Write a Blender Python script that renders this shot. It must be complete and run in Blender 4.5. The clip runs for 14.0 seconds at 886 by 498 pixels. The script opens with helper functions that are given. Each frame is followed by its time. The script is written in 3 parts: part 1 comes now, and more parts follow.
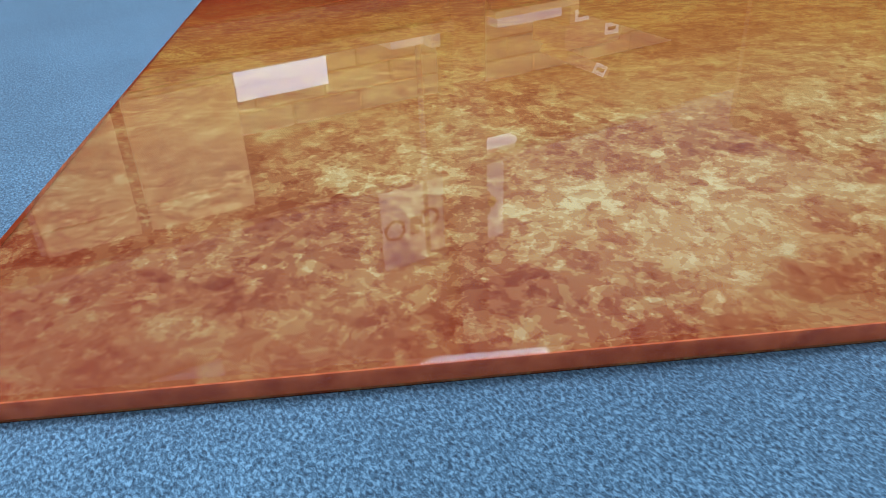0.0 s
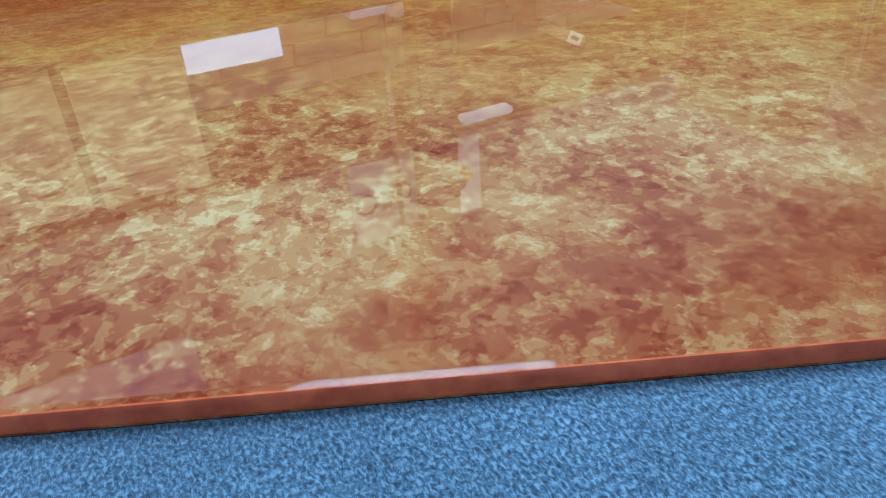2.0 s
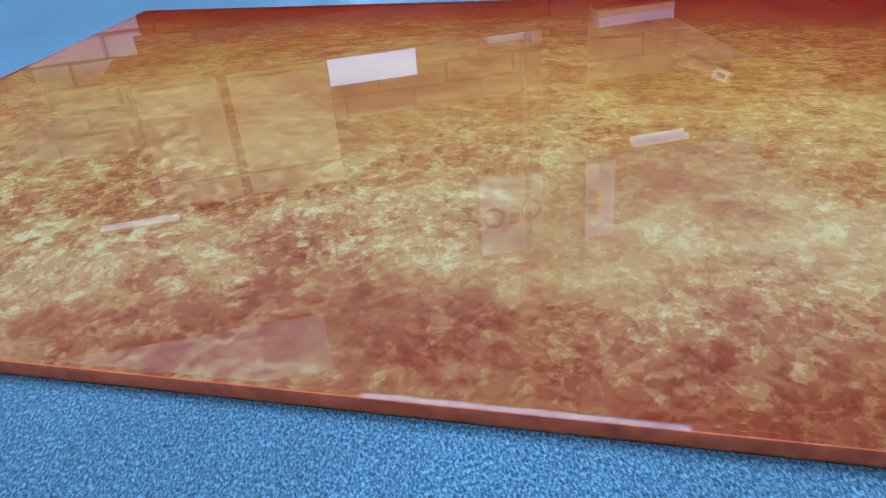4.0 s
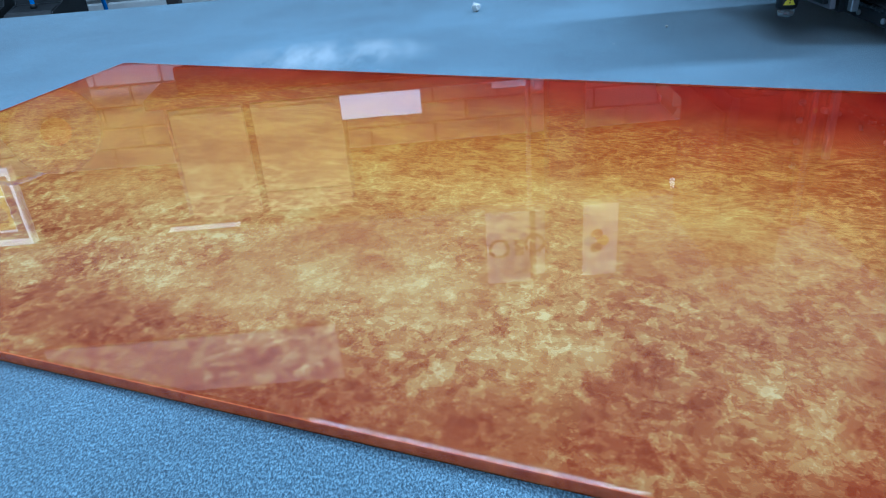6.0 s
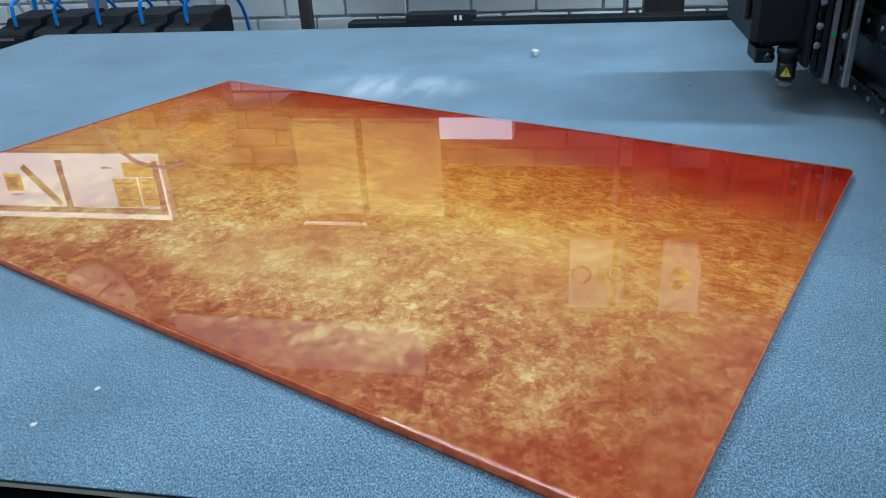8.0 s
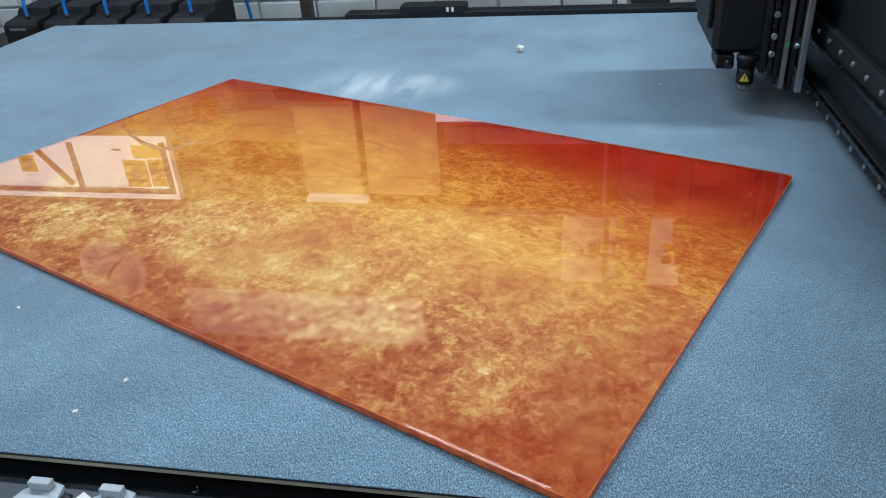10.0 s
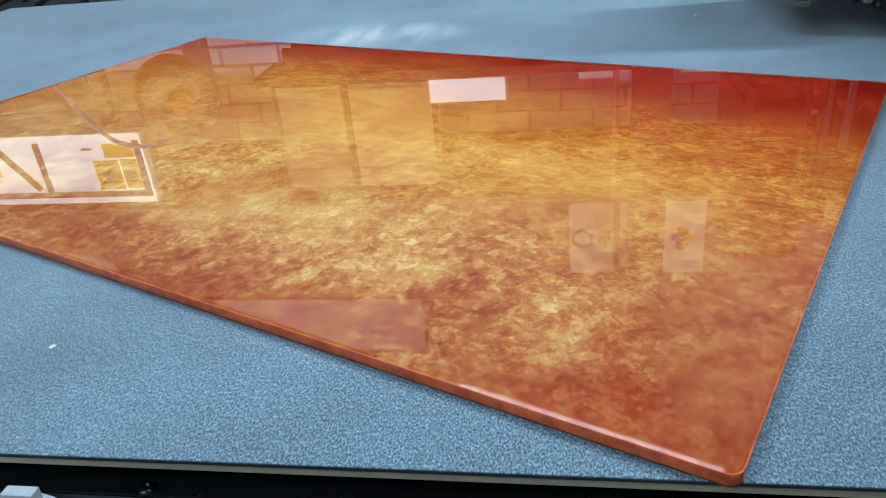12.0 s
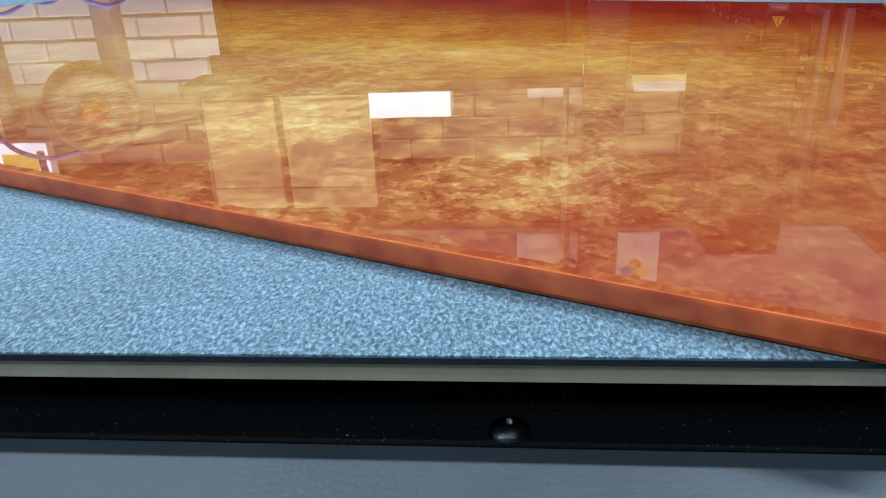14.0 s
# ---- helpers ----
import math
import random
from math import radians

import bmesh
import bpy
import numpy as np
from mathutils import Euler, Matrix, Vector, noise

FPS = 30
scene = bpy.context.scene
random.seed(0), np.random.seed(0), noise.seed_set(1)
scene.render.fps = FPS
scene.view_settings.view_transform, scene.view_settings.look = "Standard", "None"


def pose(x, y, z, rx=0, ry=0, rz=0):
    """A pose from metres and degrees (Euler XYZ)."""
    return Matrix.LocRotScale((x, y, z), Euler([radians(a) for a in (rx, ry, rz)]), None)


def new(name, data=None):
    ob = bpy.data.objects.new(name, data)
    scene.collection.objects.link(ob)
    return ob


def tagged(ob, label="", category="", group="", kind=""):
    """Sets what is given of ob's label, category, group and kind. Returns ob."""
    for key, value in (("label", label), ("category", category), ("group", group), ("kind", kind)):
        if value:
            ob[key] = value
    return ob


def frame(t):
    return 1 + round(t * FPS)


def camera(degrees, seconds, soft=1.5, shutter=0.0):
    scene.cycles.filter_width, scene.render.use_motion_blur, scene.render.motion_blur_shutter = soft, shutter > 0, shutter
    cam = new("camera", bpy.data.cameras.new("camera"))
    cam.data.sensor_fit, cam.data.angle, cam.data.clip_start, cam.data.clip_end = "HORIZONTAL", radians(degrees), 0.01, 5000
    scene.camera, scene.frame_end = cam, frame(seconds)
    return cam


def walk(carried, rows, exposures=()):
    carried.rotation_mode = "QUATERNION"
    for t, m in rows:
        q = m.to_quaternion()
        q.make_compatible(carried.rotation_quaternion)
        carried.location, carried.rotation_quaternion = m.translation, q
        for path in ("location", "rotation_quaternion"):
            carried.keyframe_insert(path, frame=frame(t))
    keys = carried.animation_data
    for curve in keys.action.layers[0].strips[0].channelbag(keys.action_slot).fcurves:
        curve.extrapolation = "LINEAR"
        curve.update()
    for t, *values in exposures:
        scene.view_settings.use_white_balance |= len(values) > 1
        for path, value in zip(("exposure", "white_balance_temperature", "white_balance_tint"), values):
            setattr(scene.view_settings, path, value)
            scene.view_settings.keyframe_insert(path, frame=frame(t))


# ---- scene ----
cam = camera(60.80, 14.0, soft=1.1)
PATH = [
    (0.0, pose(-0.8391, 0.1808, 0.1526, 59.686, 2.313, -29.543)),
    (0.5, pose(-0.8097, 0.1739, 0.1473, 59.309, 2.469, -30.037)),
    (1.0, pose(-0.7704, 0.1672, 0.1438, 58.787, 2.747, -30.141)),
    (1.5, pose(-0.7299, 0.1584, 0.1449, 58.100, 2.994, -29.189)),
    (2.0, pose(-0.6855, 0.1454, 0.1428, 57.336, 3.269, -27.979)),
    (2.5, pose(-0.6222, 0.1291, 0.1520, 55.603, 3.556, -24.018)),
    (3.0, pose(-0.5709, 0.1054, 0.1761, 53.884, 3.960, -18.724)),
    (3.5, pose(-0.5292, 0.0869, 0.1729, 54.453, 3.917, -14.759)),
    (4.0, pose(-0.4810, 0.0031, 0.1962, 58.894, 4.738, -10.901)),
    (4.2, pose(-0.4633, -0.0267, 0.2134, 60.005, 4.971, -10.313)),
    (6.3, pose(-0.2187, -0.1589, 0.2788, 61.227, 4.002, -1.046)),
    (6.5, pose(-0.2004, -0.1554, 0.2882, 60.625, 3.999, 0.454)),
    (7.0, pose(-0.1269, -0.1916, 0.2915, 60.912, 3.206, 4.714)),
    (7.5, pose(-0.0771, -0.2452, 0.3160, 62.235, 2.796, 8.116)),
    (8.0, pose(-0.0528, -0.2961, 0.3265, 63.201, 3.002, 9.733)),
    (10.5, pose(-0.0046, -0.3596, 0.4147, 59.672, 3.513, 10.018)),
    (11.0, pose(-0.0105, -0.3370, 0.3874, 59.196, 3.961, 9.508)),
    (11.5, pose(-0.0372, -0.2975, 0.3180, 60.650, 4.816, 8.982)),
    (12.0, pose(-0.0707, -0.2499, 0.2575, 61.723, 5.125, 8.187)),
    (12.5, pose(-0.0665, -0.2203, 0.2026, 62.836, 4.496, 6.976)),
    (13.0, pose(-0.0533, -0.1962, 0.1501, 65.913, 3.525, 5.534)),
    (13.5, pose(-0.0674, -0.1681, 0.1114, 66.784, 2.882, 4.822)),
    (14.0, pose(-0.0849, -0.1409, 0.0917, 66.211, 2.418, 4.760)),
]
EXPOSURES = [(0.0, 0.0, 5100, 10), (2.0, 0.0, 4600, 9), (3.5, 0.0, 4350, 7), (4.2, 0.02, 4400, 6), (6.5, 0.12, 4650, 3), (7.0, 0.06, 4800, 3), (8.0, 0.18, 5450, 6), (10.5, 0.28, 5950, 10), (12.0, 0.3, 5850, 8), (14.0, 0.6, 5700, 5)]
walk(cam, PATH, EXPOSURES)

# world: metres, table front edge along x, felt surface at z = 0
LEAN = 24.2                    # turn of the acrylic sheet on the table
PL, PW, PH = 1.0, 0.594, 0.0096
FLOOR_Z, CEIL_Z = -0.90, 2.05
WALL_Y = 2.25
SILL_Z, LINTEL_Z = 0.655, 0.79      # opening over the low brick wall
FASCIA_Y, BAY_Y = 1.985, 4.4

# ---- light ----
world = bpy.data.worlds.new("world")
scene.world = world
world.use_nodes = True
bg = world.node_tree.nodes["Background"]
bg.inputs[0].default_value, bg.inputs[1].default_value = (0.8, 0.9, 1.0, 1), 0.05


def area_lamp(name, x, y, z, sx, sy, watts, colour):
    d = bpy.data.lights.new(name, "AREA")
    d.shape, d.size, d.size_y, d.energy, d.color = "RECTANGLE", sx, sy, watts, colour
    ob = new(name, d)
    ob.matrix_world = pose(x, y, z)
    return ob


# first and fourth fit a glint and a shadow; the others are added fill
LAMPS = [(-1.8, -1.42, 0.62, 25), (0.9, -1.6, 0.1, 3), (-1.0, 1.1, 0.1, 27), (1.05, 1.1, 0.1, 42), (0.1, -0.75, 0.1, 5)]
for lx, ly, lw, watts in LAMPS:
    area_lamp("tube_light", lx, ly, CEIL_Z - 0.085, 1.1 + lw, lw, watts, (0.86, 0.95, 1.0))


# ---- node helpers ----
def mat_new(name, colour, rough=0.6, metal=0.0):
    m = bpy.data.materials.new(name)
    m.use_nodes = True
    b = m.node_tree.nodes["Principled BSDF"]
    b.inputs["Base Color"].default_value = (*colour, 1)
    b.inputs["Roughness"].default_value = rough
    b.inputs["Metallic"].default_value = metal
    return m, m.node_tree, b


def nd(nt, kind, **inputs):
    n = nt.nodes.new(kind)
    for k, v in inputs.items():
        n.inputs[k.replace("_", " ")].default_value = v
    return n


def coords(nt):
    return nt.nodes.new("ShaderNodeTexCoord").outputs["Object"]


def noise_tex(nt, src, scale, detail=4.0, rough=0.55, distort=0.0):
    n = nd(nt, "ShaderNodeTexNoise", Scale=scale, Detail=detail, Roughness=rough, Distortion=distort)
    nt.links.new(src, n.inputs["Vector"])
    return n.outputs["Fac"]


def ramp(nt, src, stops):
    n = nt.nodes.new("ShaderNodeValToRGB")
    e = n.color_ramp.elements
    while len(e) < len(stops):
        e.new(0.5)
    for el, (p, c) in zip(e, stops):
        el.position, el.color = p, (*c, 1)
    nt.links.new(src, n.inputs[0])
    return n.outputs[0]


def mth(nt, op, a, b=None, clamp=False):
    n = nt.nodes.new("ShaderNodeMath")
    n.operation, n.use_clamp = op, clamp
    for i, v in enumerate((a, b)):
        if v is None:
            continue
        if isinstance(v, (int, float)):
            n.inputs[i].default_value = v
        else:
            nt.links.new(v, n.inputs[i])
    return n.outputs[0]


def mix(nt, fac, a, b, mode="MIX"):
    n = nt.nodes.new("ShaderNodeMix")
    n.data_type, n.blend_type = "RGBA", mode
    for i, v in ((0, fac), (6, a), (7, b)):
        if isinstance(v, (int, float)):
            n.inputs[i].default_value = v
        elif isinstance(v, tuple):
            n.inputs[i].default_value = (*v, 1)
        else:
            nt.links.new(v, n.inputs[i])
    return n.outputs[2]


def bump(nt, b, height, strength=0.3, dist=0.002):
    n = nd(nt, "ShaderNodeBump", Strength=strength, Distance=dist)
    nt.links.new(height, n.inputs["Height"])
    nt.links.new(n.outputs[0], b.inputs["Normal"])


def varied(name, c1, c2, scale, rough=0.6, metal=0.0, fine=None, bumpy=0.15, dist=0.001):
    """Two colours by a coarse and a fine noise, with a fine relief."""
    m, nt, b = mat_new(name, c1, rough, metal)
    src = coords(nt)
    a = noise_tex(nt, src, scale, 5)
    f = noise_tex(nt, src, fine or scale * 12, 3)
    fac = mth(nt, "ADD", mth(nt, "MULTIPLY", a, 0.7), mth(nt, "MULTIPLY", f, 0.3))
    nt.links.new(ramp(nt, fac, [(0.35, c1), (0.65, c2)]), b.inputs["Base Color"])
    r = mth(nt, "ADD", mth(nt, "MULTIPLY", a, 0.25), rough - 0.12)
    nt.links.new(r, b.inputs["Roughness"])
    bump(nt, b, f, bumpy, dist)
    return m


# ---- materials ----
def felt_material():
    m, nt, b = mat_new("felt", (0.2, 0.23, 0.26), 0.95)
    src = coords(nt)
    stretch = nd(nt, "ShaderNodeMapping", Scale=(1.0, 0.55, 1.0))
    nt.links.new(src, stretch.inputs["Vector"])
    fibre = noise_tex(nt, stretch.outputs[0], 980, 4, 0.68, 0.5)
    fleck = noise_tex(nt, src, 1700, 2, 0.6)
    cloud = noise_tex(nt, src, 3.6, 8, 0.66)
    base = ramp(nt, fibre, [(0.365, (0.020, 0.046, 0.074)), (0.5, (0.106, 0.186, 0.250)), (0.63, (0.31, 0.47, 0.58))])
    base = mix(nt, mth(nt, "MULTIPLY", ramp(nt, fleck, [(0.62, (0, 0, 0)), (0.72, (1, 1, 1))]), 0.35), base, (0.42, 0.47, 0.51))
    wear = ramp(nt, cloud, [(0.32, (0.66, 0.68, 0.70)), (0.5, (0.98, 0.98, 0.98)), (0.68, (1.28, 1.28, 1.28))])
    base = mix(nt, 1.0, base, wear, "MULTIPLY")
    # chalky dust wiped across the felt behind the sheet
    sep = nt.nodes.new("ShaderNodeSeparateXYZ")
    nt.links.new(src, sep.inputs[0])
    dx = mth(nt, "DIVIDE", mth(nt, "ADD", sep.outputs[0], 0.38), 0.17)
    dy = mth(nt, "DIVIDE", mth(nt, "ADD", sep.outputs[1], -0.93), 0.10)
    rad = mth(nt, "ADD", mth(nt, "MULTIPLY", dx, dx), mth(nt, "MULTIPLY", dy, dy))
    skew = nd(nt, "ShaderNodeMapping", Scale=(14.0, 4.0, 1.0), Rotation=(0, 0, radians(-35)))
    nt.links.new(src, skew.inputs["Vector"])
    streak = noise_tex(nt, skew.outputs[0], 1.0, 5, 0.6)
    dust = mth(nt, "MULTIPLY", mth(nt, "SUBTRACT", 1.0, rad, True), mth(nt, "MULTIPLY", mth(nt, "SUBTRACT", streak, 0.42, True), 3.2), True)
    base = mix(nt, dust, base, (0.62, 0.66, 0.68))
    nt.links.new(base, b.inputs["Base Color"])
    b.inputs["Sheen Weight"].default_value = 0.45
    bump(nt, b, fibre, 0.5, 0.0007)
    return m


def print_material():
    """Marbled amber print: yellow heart, deep red far rim, crisp scales along the near side, fibrous veins in the far half."""
    m, nt, b = mat_new("marbled_print", (0.5, 0.2, 0.05), 0.8)
    b.inputs["Specular IOR Level"].default_value = 0.0      # ink in optical contact with the acrylic
    src = coords(nt)
    # wandering coordinates, so that no patch keeps a smooth outline
    wander = nd(nt, "ShaderNodeTexNoise", Scale=11.0, Detail=7.0, Roughness=0.66)
    nt.links.new(src, wander.inputs["Vector"])
    shift = nt.nodes.new("ShaderNodeVectorMath")
    shift.operation = "MULTIPLY_ADD"
    nt.links.new(wander.outputs["Color"], shift.inputs[0])
    shift.inputs[1].default_value = (0.11, 0.09, 0.0)
    nt.links.new(src, shift.inputs[2])
    sep = nt.nodes.new("ShaderNodeSeparateXYZ")
    nt.links.new(shift.outputs[0], sep.inputs[0])
    u, v = mth(nt, "SUBTRACT", sep.outputs[0], 0.055), mth(nt, "SUBTRACT", sep.outputs[1], 0.045)

    def spot(cu, cv, ru, rv):
        a = mth(nt, "DIVIDE", mth(nt, "ADD", u, -cu), ru)
        c = mth(nt, "DIVIDE", mth(nt, "ADD", v, -cv), rv)
        return mth(nt, "SUBTRACT", 1.0, mth(nt, "ADD", mth(nt, "MULTIPLY", a, a), mth(nt, "MULTIPLY", c, c)), True)

    def scales(scale, detail, rough, distort, lo, hi, turn=0.0, sx=1.0, sy=1.0):
        """Noise cut to hard-edged scales between lo and hi."""
        mp = nd(nt, "ShaderNodeMapping", Scale=(sx, sy, 1.0), Rotation=(0, 0, radians(turn)), Location=(scale * 0.13, 0.7, 0))
        nt.links.new(src, mp.inputs["Vector"])
        r = nd(nt, "ShaderNodeMapRange", From_Min=lo, From_Max=hi)
        nt.links.new(noise_tex(nt, mp.outputs[0], scale, detail, rough, distort), r.inputs[0])
        return r.outputs[0]

    def ramp01(x, lo, hi):
        r = nd(nt, "ShaderNodeMapRange", From_Min=lo, From_Max=hi)
        r.interpolation_type = "SMOOTHSTEP"
        nt.links.new(x, r.inputs[0])
        return r.outputs[0]

    # the rim: broad and deep red along the far side and at its ends, narrow elsewhere
    far_rim = ramp01(mth(nt, "ADD", v, mth(nt, "MULTIPLY", spot(-0.02, 0.56, 0.45, 0.40), 0.10)), 0.66, 0.28)
    end_rim = mth(nt, "MULTIPLY", ramp01(u, -1.03, -0.86), ramp01(u, 0.05, -0.18))
    near_rim = ramp01(v, -0.03, 0.12)
    t = mth(nt, "ADD", mth(nt, "MULTIPLY", far_rim, 0.11), mth(nt, "ADD", mth(nt, "MULTIPLY", near_rim, 0.06), 0.29))
    red = mth(nt, "SUBTRACT", 1.0, mth(nt, "MULTIPLY", far_rim, mth(nt, "ADD", mth(nt, "MULTIPLY", end_rim, 0.35), 0.65)))
    red = mth(nt, "ADD", red, mth(nt, "MULTIPLY", mth(nt, "SUBTRACT", 1.0, near_rim), 0.25), True)
    pale = ((-0.724, 0.05, 0.045, 0.035, 0.15), (-0.70, 0.085, 0.09, 0.045, 0.13), (-0.80, 0.16, 0.12, 0.06, 0.04), (-0.917, 0.03, 0.02, 0.014, 0.14),
            (-0.45, 0.13, 0.16, 0.07, 0.11), (-0.25, 0.09, 0.06, 0.03, 0.13), (-0.34, 0.13, 0.13, 0.06, 0.09), (-0.115, 0.07, 0.04, 0.045, 0.12),
            (-0.30, 0.28, 0.18, 0.06, 0.12), (-0.10, 0.24, 0.09, 0.12, 0.06), (-0.58, 0.25, 0.16, 0.10, 0.06), (-0.62, 0.17, 0.14, 0.05, 0.05),
            (-0.638, 0.088, 0.017, 0.010, 0.16), (-0.485, 0.088, 0.020, 0.011, 0.16), (-0.56, 0.014, 0.018, 0.012, 0.14))
    dark = ((-0.92, 0.055, 0.05, 0.02, -0.10), (-0.81, 0.02, 0.09, 0.03, -0.09), (-0.64, 0.03, 0.07, 0.04, -0.09), (-0.555, 0.05, 0.08, 0.05, -0.15),
            (-0.46, 0.035, 0.09, 0.04, -0.12), (-0.385, 0.155, 0.03, 0.012, -0.15), (-0.19, 0.06, 0.05, 0.05, -0.15), (-0.05, 0.11, 0.05, 0.07, -0.08),
            (-0.05, 0.03, 0.10, 0.04, -0.08), (-0.66, 0.33, 0.16, 0.06, -0.06), (-0.87, 0.10, 0.06, 0.03, -0.07), (-0.29, 0.02, 0.12, 0.03, -0.09),
            (-0.16, 0.03, 0.36, 0.13, -0.05), (-0.03, 0.27, 0.12, 0.18, -0.09))
    for cu, cv, ru, rv, k in pale + dark:
        t = mth(nt, "ADD", t, mth(nt, "MULTIPLY", spot(cu, cv, ru, rv), k))
    # clouds and scales; the red rim is printed almost even
    body = ramp01(red, 1.0, 0.45)
    near = ramp01(v, 0.42, 0.10)
    grain = None
    for f_, k in ((noise_tex(nt, src, 4.0, 4, 0.55, 0.3), 0.18), (noise_tex(nt, src, 24.0, 7, 0.58, 0.2), 0.11),
                  (scales(9.0, 6, 0.56, 0.3, 0.485, 0.515, 25), 0.05), (scales(20.0, 5, 0.54, 0.3, 0.492, 0.508, 80), 0.06)):
        g = mth(nt, "MULTIPLY", mth(nt, "SUBTRACT", f_, 0.5), k)
        grain = g if grain is None else mth(nt, "ADD", grain, g)
    fine = None
    for f_, k in ((scales(34.0, 4, 0.52, 0.4, 0.55, 0.558, 140), 0.11), (scales(70.0, 3, 0.50, 0.4, 0.56, 0.57, 10), 0.15), (scales(140.0, 3, 0.5, 0.3, 0.57, 0.585, 60), 0.14), (scales(300.0, 2, 0.5, 0.3, 0.60, 0.63, 20), 0.14),
                  (scales(30.0, 4, 0.52, 0.4, 0.55, 0.558, 215), -0.08), (scales(62.0, 3, 0.50, 0.4, 0.56, 0.57, 305), -0.10), (scales(130.0, 3, 0.5, 0.3, 0.58, 0.595, 33), -0.10)):
        g = mth(nt, "MULTIPLY", f_, k)
        fine = g if fine is None else mth(nt, "ADD", fine, g)
    patchy = mth(nt, "ADD", mth(nt, "MULTIPLY", ramp01(noise_tex(nt, src, 6.0, 4, 0.55), 0.38, 0.60), 0.65), 0.62)
    fine = mth(nt, "MULTIPLY", fine, mth(nt, "MULTIPLY", patchy, mth(nt, "ADD", mth(nt, "MULTIPLY", near, mth(nt, "ADD", mth(nt, "MULTIPLY", ramp01(u, -0.40, -0.70), 0.20), 0.50)), 0.24)))
    t = mth(nt, "ADD", t, mth(nt, "MULTIPLY", mth(nt, "ADD", grain, fine), body))
    # bright fibrous veins in the far half
    far = mth(nt, "MULTIPLY", ramp01(v, 0.16, 0.30), ramp01(red, 0.96, 0.6))
    for sc, turn, width, k in ((13.0, 30, 26.0, 0.11), (30.0, 18, 15.0, 0.08)):
        mp = nd(nt, "ShaderNodeMapping", Scale=(1.0, 2.3, 1.0), Rotation=(0, 0, radians(turn)))
        nt.links.new(src, mp.inputs["Vector"])
        vein = mth(nt, "ABSOLUTE", mth(nt, "SUBTRACT", noise_tex(nt, mp.outputs[0], sc, 8, 0.68, 1.6), 0.5))
        vein = mth(nt, "SUBTRACT", 1.0, mth(nt, "MULTIPLY", vein, width), True)
        vein = mth(nt, "MULTIPLY", vein, far)
        t = mth(nt, "ADD", t, mth(nt, "MULTIPLY", vein, k))
        red = mth(nt, "SUBTRACT", red, mth(nt, "MULTIPLY", vein, 0.28), True)
    col = ramp(nt, t, [(0.10, (0.185, 0.037, 0.012)), (0.26, (0.24, 0.067, 0.022)), (0.40, (0.30, 0.112, 0.034)), (0.54, (0.365, 0.175, 0.054)),
                       (0.70, (0.435, 0.265, 0.088)), (0.90, (0.52, 0.39, 0.17))])
    col = mix(nt, mth(nt, "SUBTRACT", 1.0, near), col, mix(nt, 1.0, col, (1.08, 0.95, 0.46), "MULTIPLY"))
    deep = ramp(nt, noise_tex(nt, src, 9.0, 6, 0.6, 0.3), [(0.35, (0.17, 0.006, 0.003)), (0.65, (0.26, 0.020, 0.007))])
    col = mix(nt, red, col, deep)
    nt.links.new(col, b.inputs["Base Color"])
    return m


def clear_material():
    m = bpy.data.materials.new("clear_acrylic")
    m.use_nodes = True
    b = m.node_tree.nodes["Principled BSDF"]
    b.inputs["Base Color"].default_value = (1.0, 0.99, 0.975, 1)
    b.inputs["Roughness"].default_value = 0.0
    b.inputs["Transmission Weight"].default_value = 1.0
    b.inputs["IOR"].default_value = 1.43
    return m


FELT = felt_material()
PRINT = print_material()
EDGE_TINT = varied("red_orange_edge", (0.39, 0.070, 0.022), (0.66, 0.17, 0.052), 90, 0.7, fine=120)
EDGE_TINT.node_tree.nodes["Principled BSDF"].inputs["Specular IOR Level"].default_value = 0.0
CLEAR = clear_material()
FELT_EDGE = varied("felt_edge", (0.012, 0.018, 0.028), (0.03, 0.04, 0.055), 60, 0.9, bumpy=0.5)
BOARD = varied("board_edge", (0.40, 0.36, 0.25), (0.52, 0.47, 0.34), 40, 0.75, fine=500)
BLACK = varied("black_powder_coat", (0.003, 0.004, 0.005), (0.008, 0.010, 0.012), 30, 0.5, fine=900)
RAIL, _nt, _b = mat_new("dusty_black_rail", (0.004, 0.005, 0.006), 0.5)
_b.inputs["Specular IOR Level"].default_value = 0.2
_src = coords(_nt)
_speck = mth(_nt, "MULTIPLY", ramp(_nt, noise_tex(_nt, _src, 1000, 2, 0.5), [(0.68, (0, 0, 0)), (0.72, (1, 1, 1))]), ramp(_nt, noise_tex(_nt, _src, 60, 3), [(0.4, (0, 0, 0)), (0.6, (1, 1, 1))]))
_nt.links.new(mix(_nt, _speck, (0.004, 0.005, 0.006), (0.30, 0.29, 0.26)), _b.inputs["Base Color"])
BLACK_SOFT = varied("black_plastic", (0.004, 0.005, 0.006), (0.009, 0.011, 0.013), 20, 0.55, fine=600)
# grey stands for bright surroundings mirrored in a glossy black ledge
LEDGE = varied("ledge_glare_grey", (0.042, 0.052, 0.064), (0.06, 0.072, 0.086), 25, 0.5, fine=700)
STEEL = varied("steel", (0.45, 0.46, 0.47), (0.6, 0.61, 0.62), 60, 0.32, 1.0)
ALU = varied("brushed_aluminium", (0.50, 0.52, 0.54), (0.66, 0.68, 0.70), 40, 0.4, 0.9)
BOLT = varied("black_bolt_steel", (0.05, 0.055, 0.06), (0.10, 0.105, 0.11), 90, 0.25, 1.0)
WHITE_PAINT = varied("painted_bracket", (0.36, 0.41, 0.44), (0.48, 0.53, 0.56), 30, 0.5)
